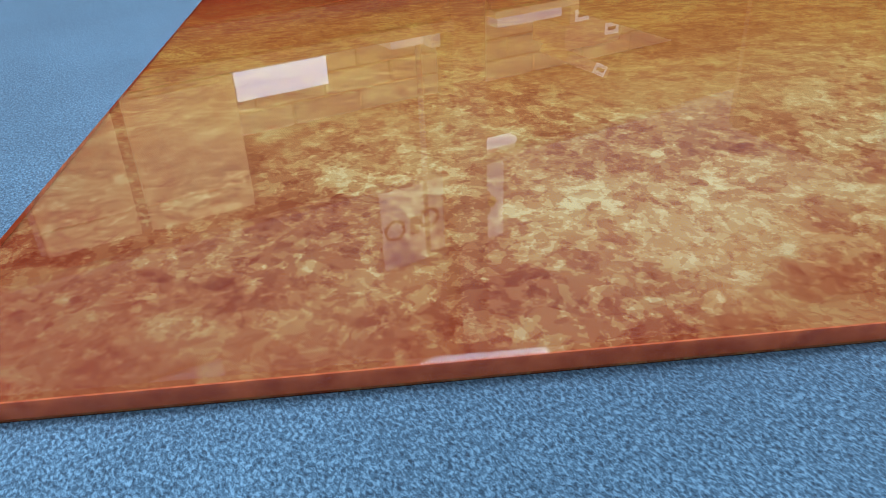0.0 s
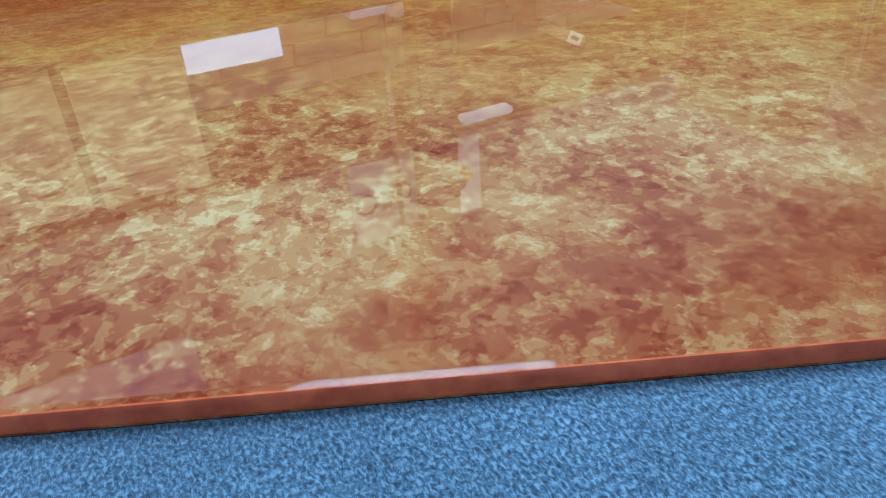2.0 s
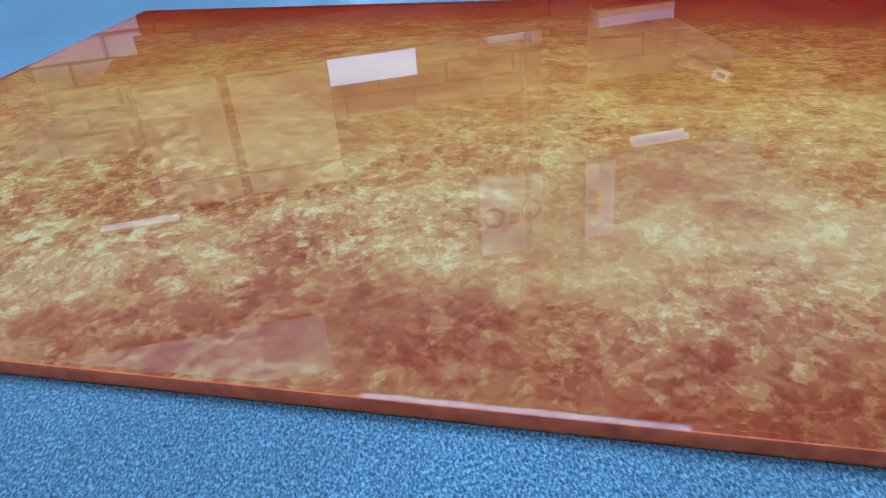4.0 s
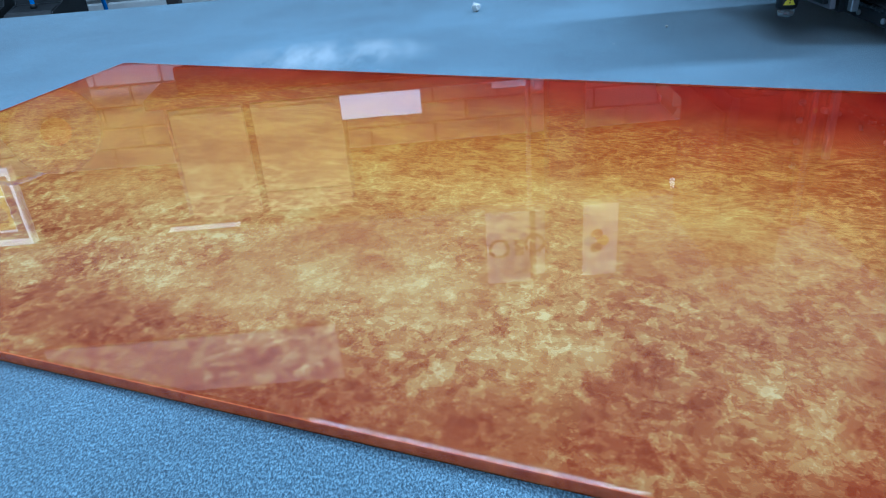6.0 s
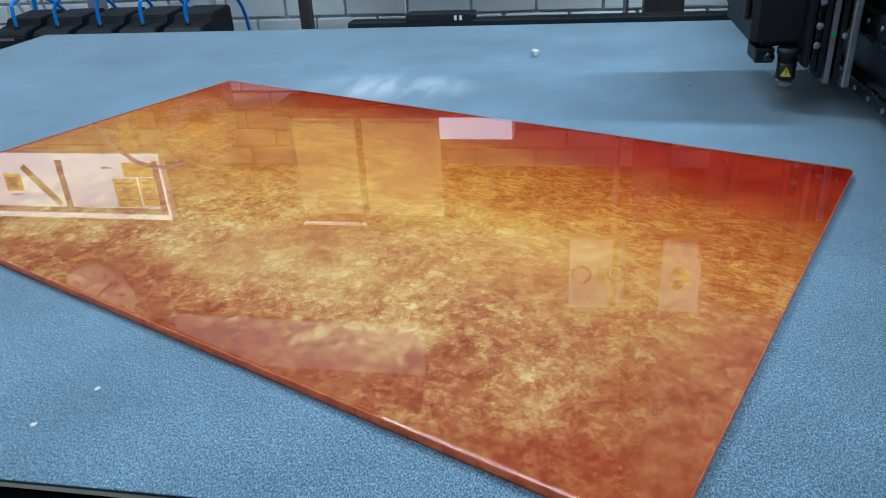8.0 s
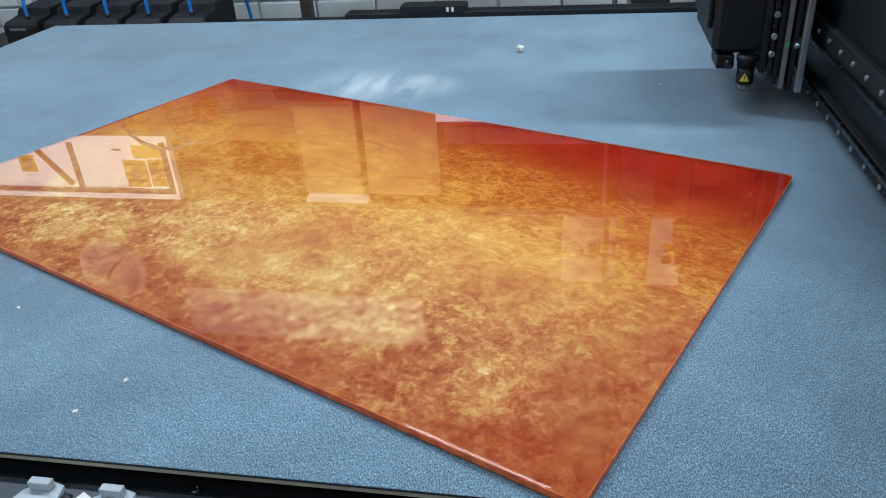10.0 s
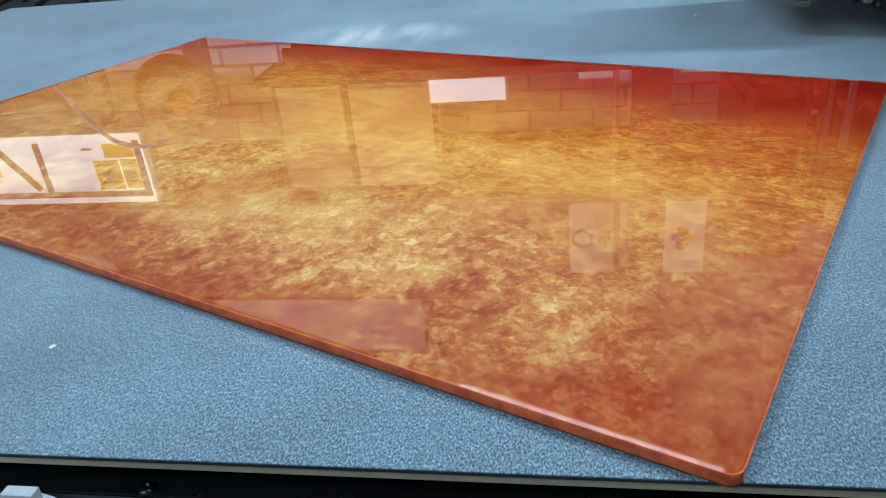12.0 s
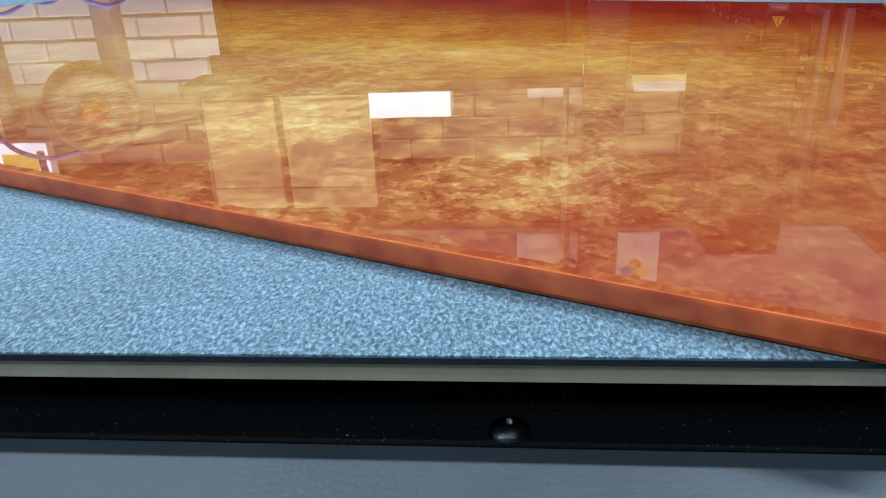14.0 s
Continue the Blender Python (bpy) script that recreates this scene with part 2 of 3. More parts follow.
HOSE_BLUE = varied("blue_hose", (0.012, 0.17, 0.62), (0.03, 0.25, 0.75), 40, 0.35)
CABLE_GREY = varied("grey_cable", (0.35, 0.37, 0.38), (0.5, 0.52, 0.53), 40, 0.5)
YELLOW = varied("yellow_sticker", (0.85, 0.68, 0.02), (0.9, 0.75, 0.06), 50, 0.5)
PAPER = varied("paper", (0.72, 0.70, 0.64), (0.82, 0.80, 0.76), 80, 0.8)
BRICK = varied("painted_brick", (0.74, 0.77, 0.77), (0.86, 0.88, 0.87), 9, 0.8, fine=160, bumpy=0.6, dist=0.003)
FASCIA = varied("dull_panel_paint", (0.15, 0.15, 0.15), (0.21, 0.21, 0.21), 5, 0.8, fine=160)
TRAYLIP = varied("pale_tray_lip", (0.20, 0.20, 0.20), (0.27, 0.27, 0.27), 20, 0.6)
DARKWALL = varied("unlit_dark_wall", (0.03, 0.03, 0.03), (0.05, 0.05, 0.05), 3, 0.9, fine=120)
POSTPAINT = varied("dark_grey_post_paint", (0.018, 0.016, 0.016), (0.03, 0.027, 0.026), 20, 0.5, fine=300)
FOAM = varied("foam_board", (0.66, 0.66, 0.68), (0.76, 0.76, 0.78), 4, 0.7)
MORTAR = varied("grey_mortar", (0.42, 0.43, 0.435), (0.54, 0.55, 0.555), 30, 0.95, fine=260, bumpy=0.7)
PLASTER = varied("painted_plaster", (0.26, 0.27, 0.28), (0.36, 0.37, 0.38), 3, 0.85, fine=120)
CONCRETE = varied("concrete_floor", (0.16, 0.16, 0.16), (0.28, 0.28, 0.27), 2, 0.7, fine=60)
CARD = varied("brown_cardboard", (0.36, 0.24, 0.13), (0.46, 0.32, 0.18), 12, 0.8, fine=220)
CREAM = varied("cream_enamel", (0.68, 0.55, 0.22), (0.78, 0.66, 0.31), 6, 0.45, fine=200)
TANBOARD = varied("tan_board", (0.20, 0.15, 0.085), (0.30, 0.235, 0.14), 6, 0.6, fine=220)
DARKWOOD = varied("dark_laminate", (0.035, 0.03, 0.028), (0.07, 0.06, 0.055), 8, 0.5)
WHITE = varied("white_gloss", (0.78, 0.78, 0.78), (0.84, 0.84, 0.84), 10, 0.35)
WHITE_LABEL = varied("white_label", (0.8, 0.8, 0.8), (0.86, 0.86, 0.86), 30, 0.6)
FRAME_BLUE = varied("blue_frame", (0.07, 0.06, 0.22), (0.10, 0.09, 0.28), 20, 0.5)
GREYTRIM = varied("grey_trim", (0.16, 0.15, 0.17), (0.24, 0.23, 0.25), 20, 0.5)
INK = varied("black_ink", (0.02, 0.02, 0.02), (0.04, 0.04, 0.04), 50, 0.6)
ORANGE = varied("orange_plastic", (0.42, 0.10, 0.02), (0.50, 0.14, 0.03), 20, 0.45)
CEILING = varied("dark_roof_sheet", (0.035, 0.037, 0.04), (0.06, 0.063, 0.066), 2, 0.9, fine=80)
GLASS_CAP, _nt, _b = mat_new("clear_plastic_cap", (0.8, 0.82, 0.82), 0.08)
_b.inputs["Transmission Weight"].default_value = 0.8
# for the tubes and light box, and as added glow on the notice board
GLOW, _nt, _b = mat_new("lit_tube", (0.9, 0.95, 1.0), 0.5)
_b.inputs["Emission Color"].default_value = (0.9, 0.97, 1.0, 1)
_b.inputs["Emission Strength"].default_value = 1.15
# emission added so the posters show bright on the glowing board
POSTER, _nt, _b = mat_new("poster_added_glow", (0.62, 0.47, 0.08), 0.5)
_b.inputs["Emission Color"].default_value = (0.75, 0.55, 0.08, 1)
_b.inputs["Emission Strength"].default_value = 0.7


# ---- mesh helpers ----
def finish(bm, name, material, smooth=False):
    bmesh.ops.recalc_face_normals(bm, faces=bm.faces)
    me = bpy.data.meshes.new(name)
    bm.to_mesh(me)
    bm.free()
    me.materials.append(material)
    if smooth:
        for p in me.polygons:
            p.use_smooth = True
    return me


def part(name, bm, material, parent, label="", smooth=False):
    ob = new(name, finish(bm, name, material, smooth))
    ob.parent = parent
    return tagged(ob, label)


def thing(name, label, category, m=None, group="", kind=""):
    ob = new(name)
    ob.empty_display_size = 0.05
    ob.matrix_world = m or Matrix()
    return tagged(ob, label, category, group, kind)


def solo(name, bm, material, label, category, group="", kind="", smooth=False):
    return tagged(new(name, finish(bm, name, material, smooth)), label, category, group, kind)


def box(x0, x1, y0, y1, z0, z1, bev=0.0, seg=2, bm=None):
    """A box with bevelled edges, added to bm."""
    tmp = bmesh.new()
    bmesh.ops.create_cube(tmp, size=1)
    for v in tmp.verts:
        v.co = Vector(((x0 + x1) / 2 + v.co.x * (x1 - x0), (y0 + y1) / 2 + v.co.y * (y1 - y0), (z0 + z1) / 2 + v.co.z * (z1 - z0)))
    if bev:
        bmesh.ops.bevel(tmp, geom=tmp.edges[:], offset=bev, segments=seg, affect="EDGES", profile=0.5)
    return merge(bm, tmp)


def merge(bm, tmp):
    if bm is None:
        return tmp
    me = bpy.data.meshes.new("tmp")
    tmp.to_mesh(me)
    tmp.free()
    bm.from_mesh(me)
    bpy.data.meshes.remove(me)
    return bm


def lathe(profile, n=24, m=None, bm=None):
    """Turns (radius, z) pairs round z."""
    tmp = bmesh.new()
    rings = []
    for r, z in profile:
        if r < 1e-6:
            rings.append([tmp.verts.new((0, 0, z))])
        else:
            rings.append([tmp.verts.new((r * math.cos(2 * math.pi * i / n), r * math.sin(2 * math.pi * i / n), z)) for i in range(n)])
    for a, b in zip(rings, rings[1:]):
        for i in range(n):
            j = (i + 1) % n
            if len(a) == 1 and len(b) > 1:
                tmp.faces.new((a[0], b[i], b[j]))
            elif len(b) == 1 and len(a) > 1:
                tmp.faces.new((a[i], a[j], b[0]))
            elif len(a) > 1:
                tmp.faces.new((a[i], a[j], b[j], b[i]))
    if m is not None:
        bmesh.ops.transform(tmp, matrix=m, verts=tmp.verts)
    return merge(bm, tmp)


def tube(points, r, n=10, bm=None):
    """A round bar along a smooth line through the points."""
    P = [Vector(p) for p in points]
    line = []
    for i in range(len(P) - 1):
        a, b, c, d = P[max(i - 1, 0)], P[i], P[i + 1], P[min(i + 2, len(P) - 1)]
        for k in range(6):
            s = k / 6
            line.append(0.5 * (2 * b + (c - a) * s + (2 * a - 5 * b + 4 * c - d) * s * s + (3 * b - a - 3 * c + d) * s ** 3))
    line.append(P[-1])
    tmp = bmesh.new()
    rings, up = [], Vector((0.13, 0.31, 0.94))
    for i, p in enumerate(line):
        d = (line[min(i + 1, len(line) - 1)] - line[max(i - 1, 0)]).normalized()
        s = d.cross(up).normalized()
        q = s.cross(d)
        rings.append([tmp.verts.new(p + r * (math.cos(2 * math.pi * k / n) * s + math.sin(2 * math.pi * k / n) * q)) for k in range(n)])
    for a, b in zip(rings, rings[1:]):
        for k in range(n):
            tmp.faces.new((a[k], a[(k + 1) % n], b[(k + 1) % n], b[k]))
    tmp.faces.new(rings[0])
    tmp.faces.new(rings[-1])
    return merge(bm, tmp)


def prism(outline, z0, z1, m=None, bev=0.0, bm=None, seg=2):
    """An outline in x, y raised from z0 to z1."""
    tmp = bmesh.new()
    lo = [tmp.verts.new((x, y, z0)) for x, y in outline]
    hi = [tmp.verts.new((x, y, z1)) for x, y in outline]
    n = len(outline)
    tmp.faces.new(lo[::-1])
    top = tmp.faces.new(hi)
    for i in range(n):
        tmp.faces.new((lo[i], lo[(i + 1) % n], hi[(i + 1) % n], hi[i]))
    if bev:
        bmesh.ops.bevel(tmp, geom=list(top.edges), offset=bev, segments=seg, affect="EDGES", profile=0.5)
    if m is not None:
        bmesh.ops.transform(tmp, matrix=m, verts=tmp.verts)
    return merge(bm, tmp)


def rounded(x0, x1, y0, y1, r, n=6):
    out = []
    for cx, cy, a0 in ((x1 - r, y1 - r, 0), (x0 + r, y1 - r, 90), (x0 + r, y0 + r, 180), (x1 - r, y0 + r, 270)):
        for i in range(n + 1):
            a = radians(a0 + 90 * i / n)
            out.append((cx + r * math.cos(a), cy + r * math.sin(a)))
    return out


def slab(x0, x1, y0, y1, r, z0, z1, b, b0):
    """A round-cornered plate with flat chamfers, b along the top and b0 along the underside."""
    bm = bmesh.new()
    rings = []
    for z, i in ((z0, b0), (z0 + b0, 0.0), (z1 - b, 0.0), (z1, b)):
        rings.append([bm.verts.new((x, y, z)) for x, y in rounded(x0 + i, x1 - i, y0 + i, y1 - i, r - i)])
    for a, c in zip(rings, rings[1:]):
        for k in range(len(a)):
            j = (k + 1) % len(a)
            bm.faces.new((a[k], a[j], c[j], c[k]))
    bm.faces.new(rings[0][::-1])
    bm.faces.new(rings[-1])
    return bm


TO_Y = Matrix.Rotation(radians(90), 4, "X")      # z of a lathe to -y (faces the camera side)


# ---- the room ----
RX0, RX1, RY0 = -3.2, 3.0, -2.6
solo("floor", box(RX0 - 0.1, RX1 + 0.1, RY0 - 0.1, WALL_Y + 0.2, FLOOR_Z - 0.1, FLOOR_Z), CONCRETE, "bare grey concrete workshop floor", "floor", kind="structure")
solo("ceiling", box(RX0 - 0.1, RX1 + 0.1, RY0 - 0.1, WALL_Y + 0.2, CEIL_Z, CEIL_Z + 0.1), CEILING, "dark sheet workshop ceiling", "ceiling", kind="structure")
solo("wall_south", box(RX0, RX1, RY0 - 0.1, RY0, FLOOR_Z, CEIL_Z), PLASTER, "pale painted plaster wall", "wall", kind="structure")
solo("wall_west", box(RX0 - 0.1, RX0, RY0, WALL_Y, FLOOR_Z, CEIL_Z), PLASTER, "pale painted plaster wall", "wall", kind="structure")
solo("wall_east", box(RX1, RX1 + 0.1, RY0, WALL_Y, FLOOR_Z, CEIL_Z), PLASTER, "pale painted plaster wall", "wall", kind="structure")
wall = solo("wall_north", box(RX0, RX1, WALL_Y + 0.006, WALL_Y + 0.2, FLOOR_Z, SILL_Z), MORTAR, "white-painted low brick wall with grey open joints", "wall", kind="structure")
solo("wall_fascia", box(RX0, RX1, FASCIA_Y, FASCIA_Y + 0.012, LINTEL_Z, CEIL_Z), FASCIA, "dull painted panel wall hanging over the bench", "wall", kind="structure")
# the bay behind the opening over the bench
solo("bay_floor", box(RX0 - 0.1, RX1 + 0.1, WALL_Y + 0.2, BAY_Y + 0.1, FLOOR_Z - 0.1, FLOOR_Z), CONCRETE, "bare grey concrete workshop floor", "floor", kind="structure")
solo("bay_ceiling", box(RX0 - 0.1, RX1 + 0.1, WALL_Y + 0.2, BAY_Y + 0.1, CEIL_Z, CEIL_Z + 0.1), CEILING, "dark sheet workshop ceiling", "ceiling", kind="structure")
# near-black wall colour stands for the darkness of the bay
solo("wall_rear", box(RX0, RX1, BAY_Y, BAY_Y + 0.1, FLOOR_Z, CEIL_Z), DARKWALL, "rear bay wall coloured near black for missing light", "wall", kind="structure")
solo("bay_wall_west", box(RX0 - 0.1, RX0, WALL_Y, BAY_Y, FLOOR_Z, CEIL_Z), DARKWALL, "rear bay wall coloured near black for missing light", "wall", kind="structure")
solo("bay_wall_east", box(RX1, RX1 + 0.1, WALL_Y, BAY_Y, FLOOR_Z, CEIL_Z), DARKWALL, "rear bay wall coloured near black for missing light", "wall", kind="structure")

# ---- the cutting table ----
TX0, TX1, TYF, TYB = -1.40, 0.95, 0.006, 1.462
table = thing("cutting_table", "black steel flatbed cutting table with bolted front rail", "machine table")
bed = prism([(TX0, TYF + 0.001), (TX1, TYF + 0.001), (TX1, TYB), (TX0, TYB)], -0.0075, -0.0022, bev=0.0004)
part("bed_board", bed, BOARD, table, "beige board with bare cut edge")
part("front_rail", box(TX0 - 0.05, TX1 + 0.05, 0.0005, TYF + 0.062, -0.1, -0.0200, 0.0008), RAIL, table, "black rail speckled with dust")
part("bed_support", box(TX0, TX1, TYF + 0.022, TYF + 0.062, -0.0198, -0.0078, 0.0005), BLACK, table)
part("front_ledge", box(TX0 - 0.05, TX1 + 0.05, -0.075, 0.0003, -0.026, -0.0206, 0.0008), LEDGE, table, "ledge with mirrored brightness put in as grey")
part("ledge_lip", box(TX0 - 0.05, TX1 + 0.05, -0.079, -0.0752, -0.09, -0.0198, 0.001), BLACK, table)
part("back_rail", box(-0.6, TX1 + 0.05, TYB + 0.002, TYB + 0.05, -0.05, 0.012, 0.002), BLACK, table)
part("back_beam", box(TX0 - 0.05, TX1 + 0.05, TYB + 0.004, TYB + 0.05, -0.12, -0.055, 0.002), BLACK, table)
part("under_frame", box(TX0 + 0.02, TX1 - 0.02, TYF + 0.065, TYB - 0.01, -0.10, -0.012, 0.002), BLACK, table)
for lx in (TX0 + 0.06, TX1 - 0.06):
    for ly in (TYF + 0.11, TYB - 0.08):
        part("leg", box(lx - 0.04, lx + 0.04, ly - 0.04, ly + 0.04, FLOOR_Z, -0.101, 0.003), BLACK, table)
dome = [(0.0, 0.0014), (0.0011, 0.0014), (0.0012, 0.0024), (0.0016, 0.0025), (0.0030, 0.0021), (0.0042, 0.0013), (0.0049, 0.0005), (0.0050, 0.0)]
for i in range(-6, 5):
    part("bolt", lathe(dome, 24, Matrix.Translation((-0.0862 + 0.2 * i, 0.0052, -0.0199))), BOLT, table, "domed hex-socket bolt", True)

felt = prism([(TX0, TYF), (TX1, TYF), (TX1, TYB), (TX0 + 0.0, TYB)], -0.002, 0.0, bev=0.0003)
felt_mat = thing("felt_mat", "grey felt mat worn and dusty, lying on the cutting table", "felt mat")
part("felt_sheet", felt, FELT, felt_mat)
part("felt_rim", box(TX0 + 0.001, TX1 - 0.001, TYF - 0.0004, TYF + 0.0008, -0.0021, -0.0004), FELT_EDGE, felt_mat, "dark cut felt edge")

# ---- the printed acrylic sheet ----
sheet = thing("acrylic_sheet", "glossy clear acrylic sheet with amber red marbled print on felt", "acrylic sheet", pose(0, 0, 0, 0, 0, -LEAN))
pr = prism(rounded(-PL + 0.0004, -0.0004, 0.0004, PW - 0.0004, 0.0065), 0.0006, 0.0014)
part("printed_layer", pr, PRINT, sheet, "marbled amber print on the underside")
body = part("clear_body", slab(-PL, 0, 0, PW, 0.007, 0.0001, PH, 0.0014, 0.0004), CLEAR, sheet, "clear polished acrylic body")
body.visible_shadow = False
# added opaque band: look of the see-through edge, and its cast shadow
band = bmesh.new()
outer, inner_o = rounded(-PL + 0.0003, -0.0003, 0.0003, PW - 0.0003, 0.0067), rounded(-PL + 0.0008, -0.0008, 0.0008, PW - 0.0008, 0.0062)
rings = [[band.verts.new((x, y, z)) for x, y in o] for o, z in ((outer, 0.0015), (outer, PH - 0.0018), (inner_o, PH - 0.0018), (inner_o, 0.0015))]
for a, c in zip(rings, rings[1:] + rings[:1]):
    for k in range(len(a)):
        j = (k + 1) % len(a)
        band.faces.new((a[k], a[j], c[j], c[k]))
part("edge_stand_in", band, EDGE_TINT, sheet, "opaque red-orange band for print seen through the cut edge")

# ---- crumbs on the felt ----
def crumb(name, x, y, r, material, label, tall=1.0, seed=1):
    rng = random.Random(seed)
    bm = bmesh.new()
    bmesh.ops.create_icosphere(bm, subdivisions=2, radius=r)
    for v in bm.verts:
        v.co *= 0.65 + 0.6 * rng.random()
        v.co.z *= tall
    low = min(v.co.z for v in bm.verts)
    for v in bm.verts:
        v.co += Vector((x, y, -low))
    return solo(name, bm, material, label, "scrap", group="scraps on the felt")


crumb("paper_scrap", -0.141, 1.142, 0.0068, PAPER, "small crumpled off-white paper scrap on grey felt", 1.1, 3)
crumb("offcut", 0.113, 0.927, 0.0022, PAPER, "tiny white offcut lying on grey felt", 0.8, 4)
for i, (x, y, r) in enumerate([(-0.394, 0.098, 0.0022), (-0.415, 0.055, 0.0026), (-0.573, 0.196, 0.002), (-0.30, 0.83, 0.0012), (0.02, 0.86, 0.0013), (-0.62, 0.13, 0.0015)]):
    crumb("lint", x, y, r, PAPER, "pale flattened lint fleck on grey felt", 0.35, 10 + i)

# ---- brackets on the front ledge ----
def bracket(x):
    b = thing("clamp_bracket", "pale painted steel bracket bolted to the table ledge", "bracket", pose(x, -0.010, -0.0204), "brackets on the ledge")
    out = [(-0.035, -0.07), (0.012, -0.07), (0.022, -0.015), (0.018, 0.004), (0.002, 0.008), (-0.012, -0.004)]
    part("plate", prism(out, 0.0, 0.004, bev=0.0008), WHITE_PAINT, b)
    part("upstand", box(-0.006, 0.012, -0.004, 0.003, 0.0045, 0.012, 0.0008), WHITE_PAINT, b)
    part("bolt", lathe([(0, 0.0075), (0.0015, 0.0075), (0.0022, 0.006), (0.004, 0.0065), (0.005, 0.005), (0.0052, 0.0042), (0, 0.0042)], 16, pose(-0.012, -0.02, 0)), BOLT, b, "dark hex-socket bolt", True)
    return b


for x in (-0.408, -0.348):
    bracket(x)
tag_ = thing("ledge_label", "torn white paper label stuck on the grey ledge", "label", pose(-0.374, -0.030, -0.0204, 0, 0, -12))
part("paper", prism([(-0.009, -0.03), (0.006, -0.032), (0.009, -0.004), (0.008, 0.019), (-0.004, 0.022), (-0.007, 0.006)], 0.0, 0.0006), PAPER, tag_)
for i in range(2):
    kb = thing("ledge_screw", "black domed screw on the grey ledge", "screw", pose(-0.383 + i * 0.072, -0.016, -0.0204), "screws on the ledge")
    part("head", lathe([(0, 0.004), (0.003, 0.0036), (0.005, 0.001), (0.005, 0.0), (0, 0.0)], 16), BLACK_SOFT, kb, "", True)

# ---- gantry with tool head ----
GX = 0.318
gantry = thing("gantry", "black machine gantry with bolted rails over the table", "machine gantry")
part("beam", box(GX + 0.006, GX + 0.16, -0.12, 1.62, 0.024, 0.30, 0.004), BLACK, gantry, "black painted beam")
part("lower_rail", box(GX - 0.006, GX + 0.0058, -0.11, 1.6, 0.0245, 0.049, 0.002), BLACK_SOFT, gantry)
part("upper_rail", box(GX - 0.006, GX + 0.0058, -0.11, 1.6, 0.100, 0.134, 0.002), BLACK_SOFT, gantry)
part("guide", box(GX - 0.012, GX - 0.0062, -0.11, 1.6, 0.042, 0.0485, 0.0015), BOLT, gantry, "dark steel guide")
part("guide", box(GX - 0.012, GX - 0.0062, -0.11, 1.6, 0.101, 0.108, 0.0015), BOLT, gantry, "dark steel guide")
cap = [(0, 0.003), (0.0014, 0.003), (0.0014, 0.0018), (0.0026, 0.003), (0.0042, 0.003), (0.0045, 0.0025), (0.0045, 0)]
FACE_X = Matrix.Rotation(radians(-90), 4, "Y")
for z in (0.0325, 0.120):
    for i in range(28):
        part("rail_bolt", lathe(cap, 12, Matrix.Translation((GX - 0.0062, 0.02 + 0.055 * i, z)) @ FACE_X @ Matrix.Scale(0.8, 4)), STEEL, gantry, "bright cap screw", True)
for y in (-0.10, 1.56):
    part("gantry_foot", box(GX - 0.02, GX + 0.18, y - 0.045, y + 0.045, -0.20, 0.023, 0.004), BLACK, gantry)

head = thing("tool_head", "black tool head with warning label hanging from the gantry", "tool head", pose(0, 0, 0.018))
hb = prism([(0.180, 0.70), (0.262, 0.70), (0.262, 0.92), (0.186, 0.92), (0.172, 0.90), (0.172, 0.708)], 0.074, 0.34, bev=0.004)
bmesh.ops.translate(hb, verts=hb.verts, vec=(0, 0.105, 0))
part("housing", hb, BLACK_SOFT, head, "black moulded housing")
part("side_cover", box(0.164, 0.1715, 0.822, 0.98, 0.10, 0.33, 0.003), BLACK_SOFT, head)
part("base_plate", box(0.190, 0.29, 0.815, 0.93, 0.066, 0.0735, 0.0015), BLACK, head)
noz = Matrix.Translation((0.222, 0.80, 0))
part("collar", lathe([(0, 0.067), (0.015, 0.067), (0.015, 0.060), (0.013, 0.058), (0.0135, 0.0565), (0.0105, 0.0555), (0.0135, 0.0545), (0.0105, 0.0535), (0.0135, 0.0525), (0.0105, 0.0515), (0.0135, 0.0505), (0.0105, 0.0495), (0.012, 0.0485), (0, 0.048)], 24, noz), BLACK_SOFT, head, "ribbed black collar", True)
holder = part("tool_holder", lathe([(0, 0.0485), (0.0125, 0.0485), (0.0125, 0.026), (0.011, 0.025), (0, 0.025)], 24, noz), BLACK, head, "", True)
lab = bmesh.new()
ang = [radians(-90 - 12 + a) for a in (-38, -19, 0, 19, 38)]
lo = [lab.verts.new((0.222 + 0.0128 * math.cos(a), 0.80 + 0.0128 * math.sin(a), 0.0295)) for a in ang]
hi = [lab.verts.new((0.222 + 0.0128 * math.cos(a), 0.80 + 0.0128 * math.sin(a), 0.0455)) for a in ang]
for i in range(4):
    lab.faces.new((lo[i], lo[i + 1], hi[i + 1], hi[i]))
sticker = part("warning_sticker", lab, INK, holder, "black sticker with yellow warning triangle")
tri_b = bmesh.new()
def on_holder(dx, z, r):
    a = radians(-102) + dx / 0.0128
    return (0.222 + r * math.cos(a), 0.80 + r * math.sin(a), z)
for i in range(8):
    quad = []
    for k in (i, i + 1):
        dx = -0.0068 + 0.0136 * k / 8
        quad.append((dx, 0.0312 + 0.0123 * (1 - abs(dx) / 0.0068)))
    (xa, ta), (xb, tb) = quad
    tri_b.faces.new([tri_b.verts.new(on_holder(a_, z_, 0.0133)) for a_, z_ in ((xa, 0.0308), (xb, 0.0308), (xb, tb), (xa, ta))])
part("warning_triangle", tri_b, YELLOW, holder, "yellow warning triangle")
bolt_mark = bmesh.new()
bolt_mark.faces.new([bolt_mark.verts.new(on_holder(dx, z, 0.0137)) for dx, z in ((-0.0008, 0.0400), (0.0008, 0.0400), (0.0005, 0.0355), (-0.0005, 0.0355))])
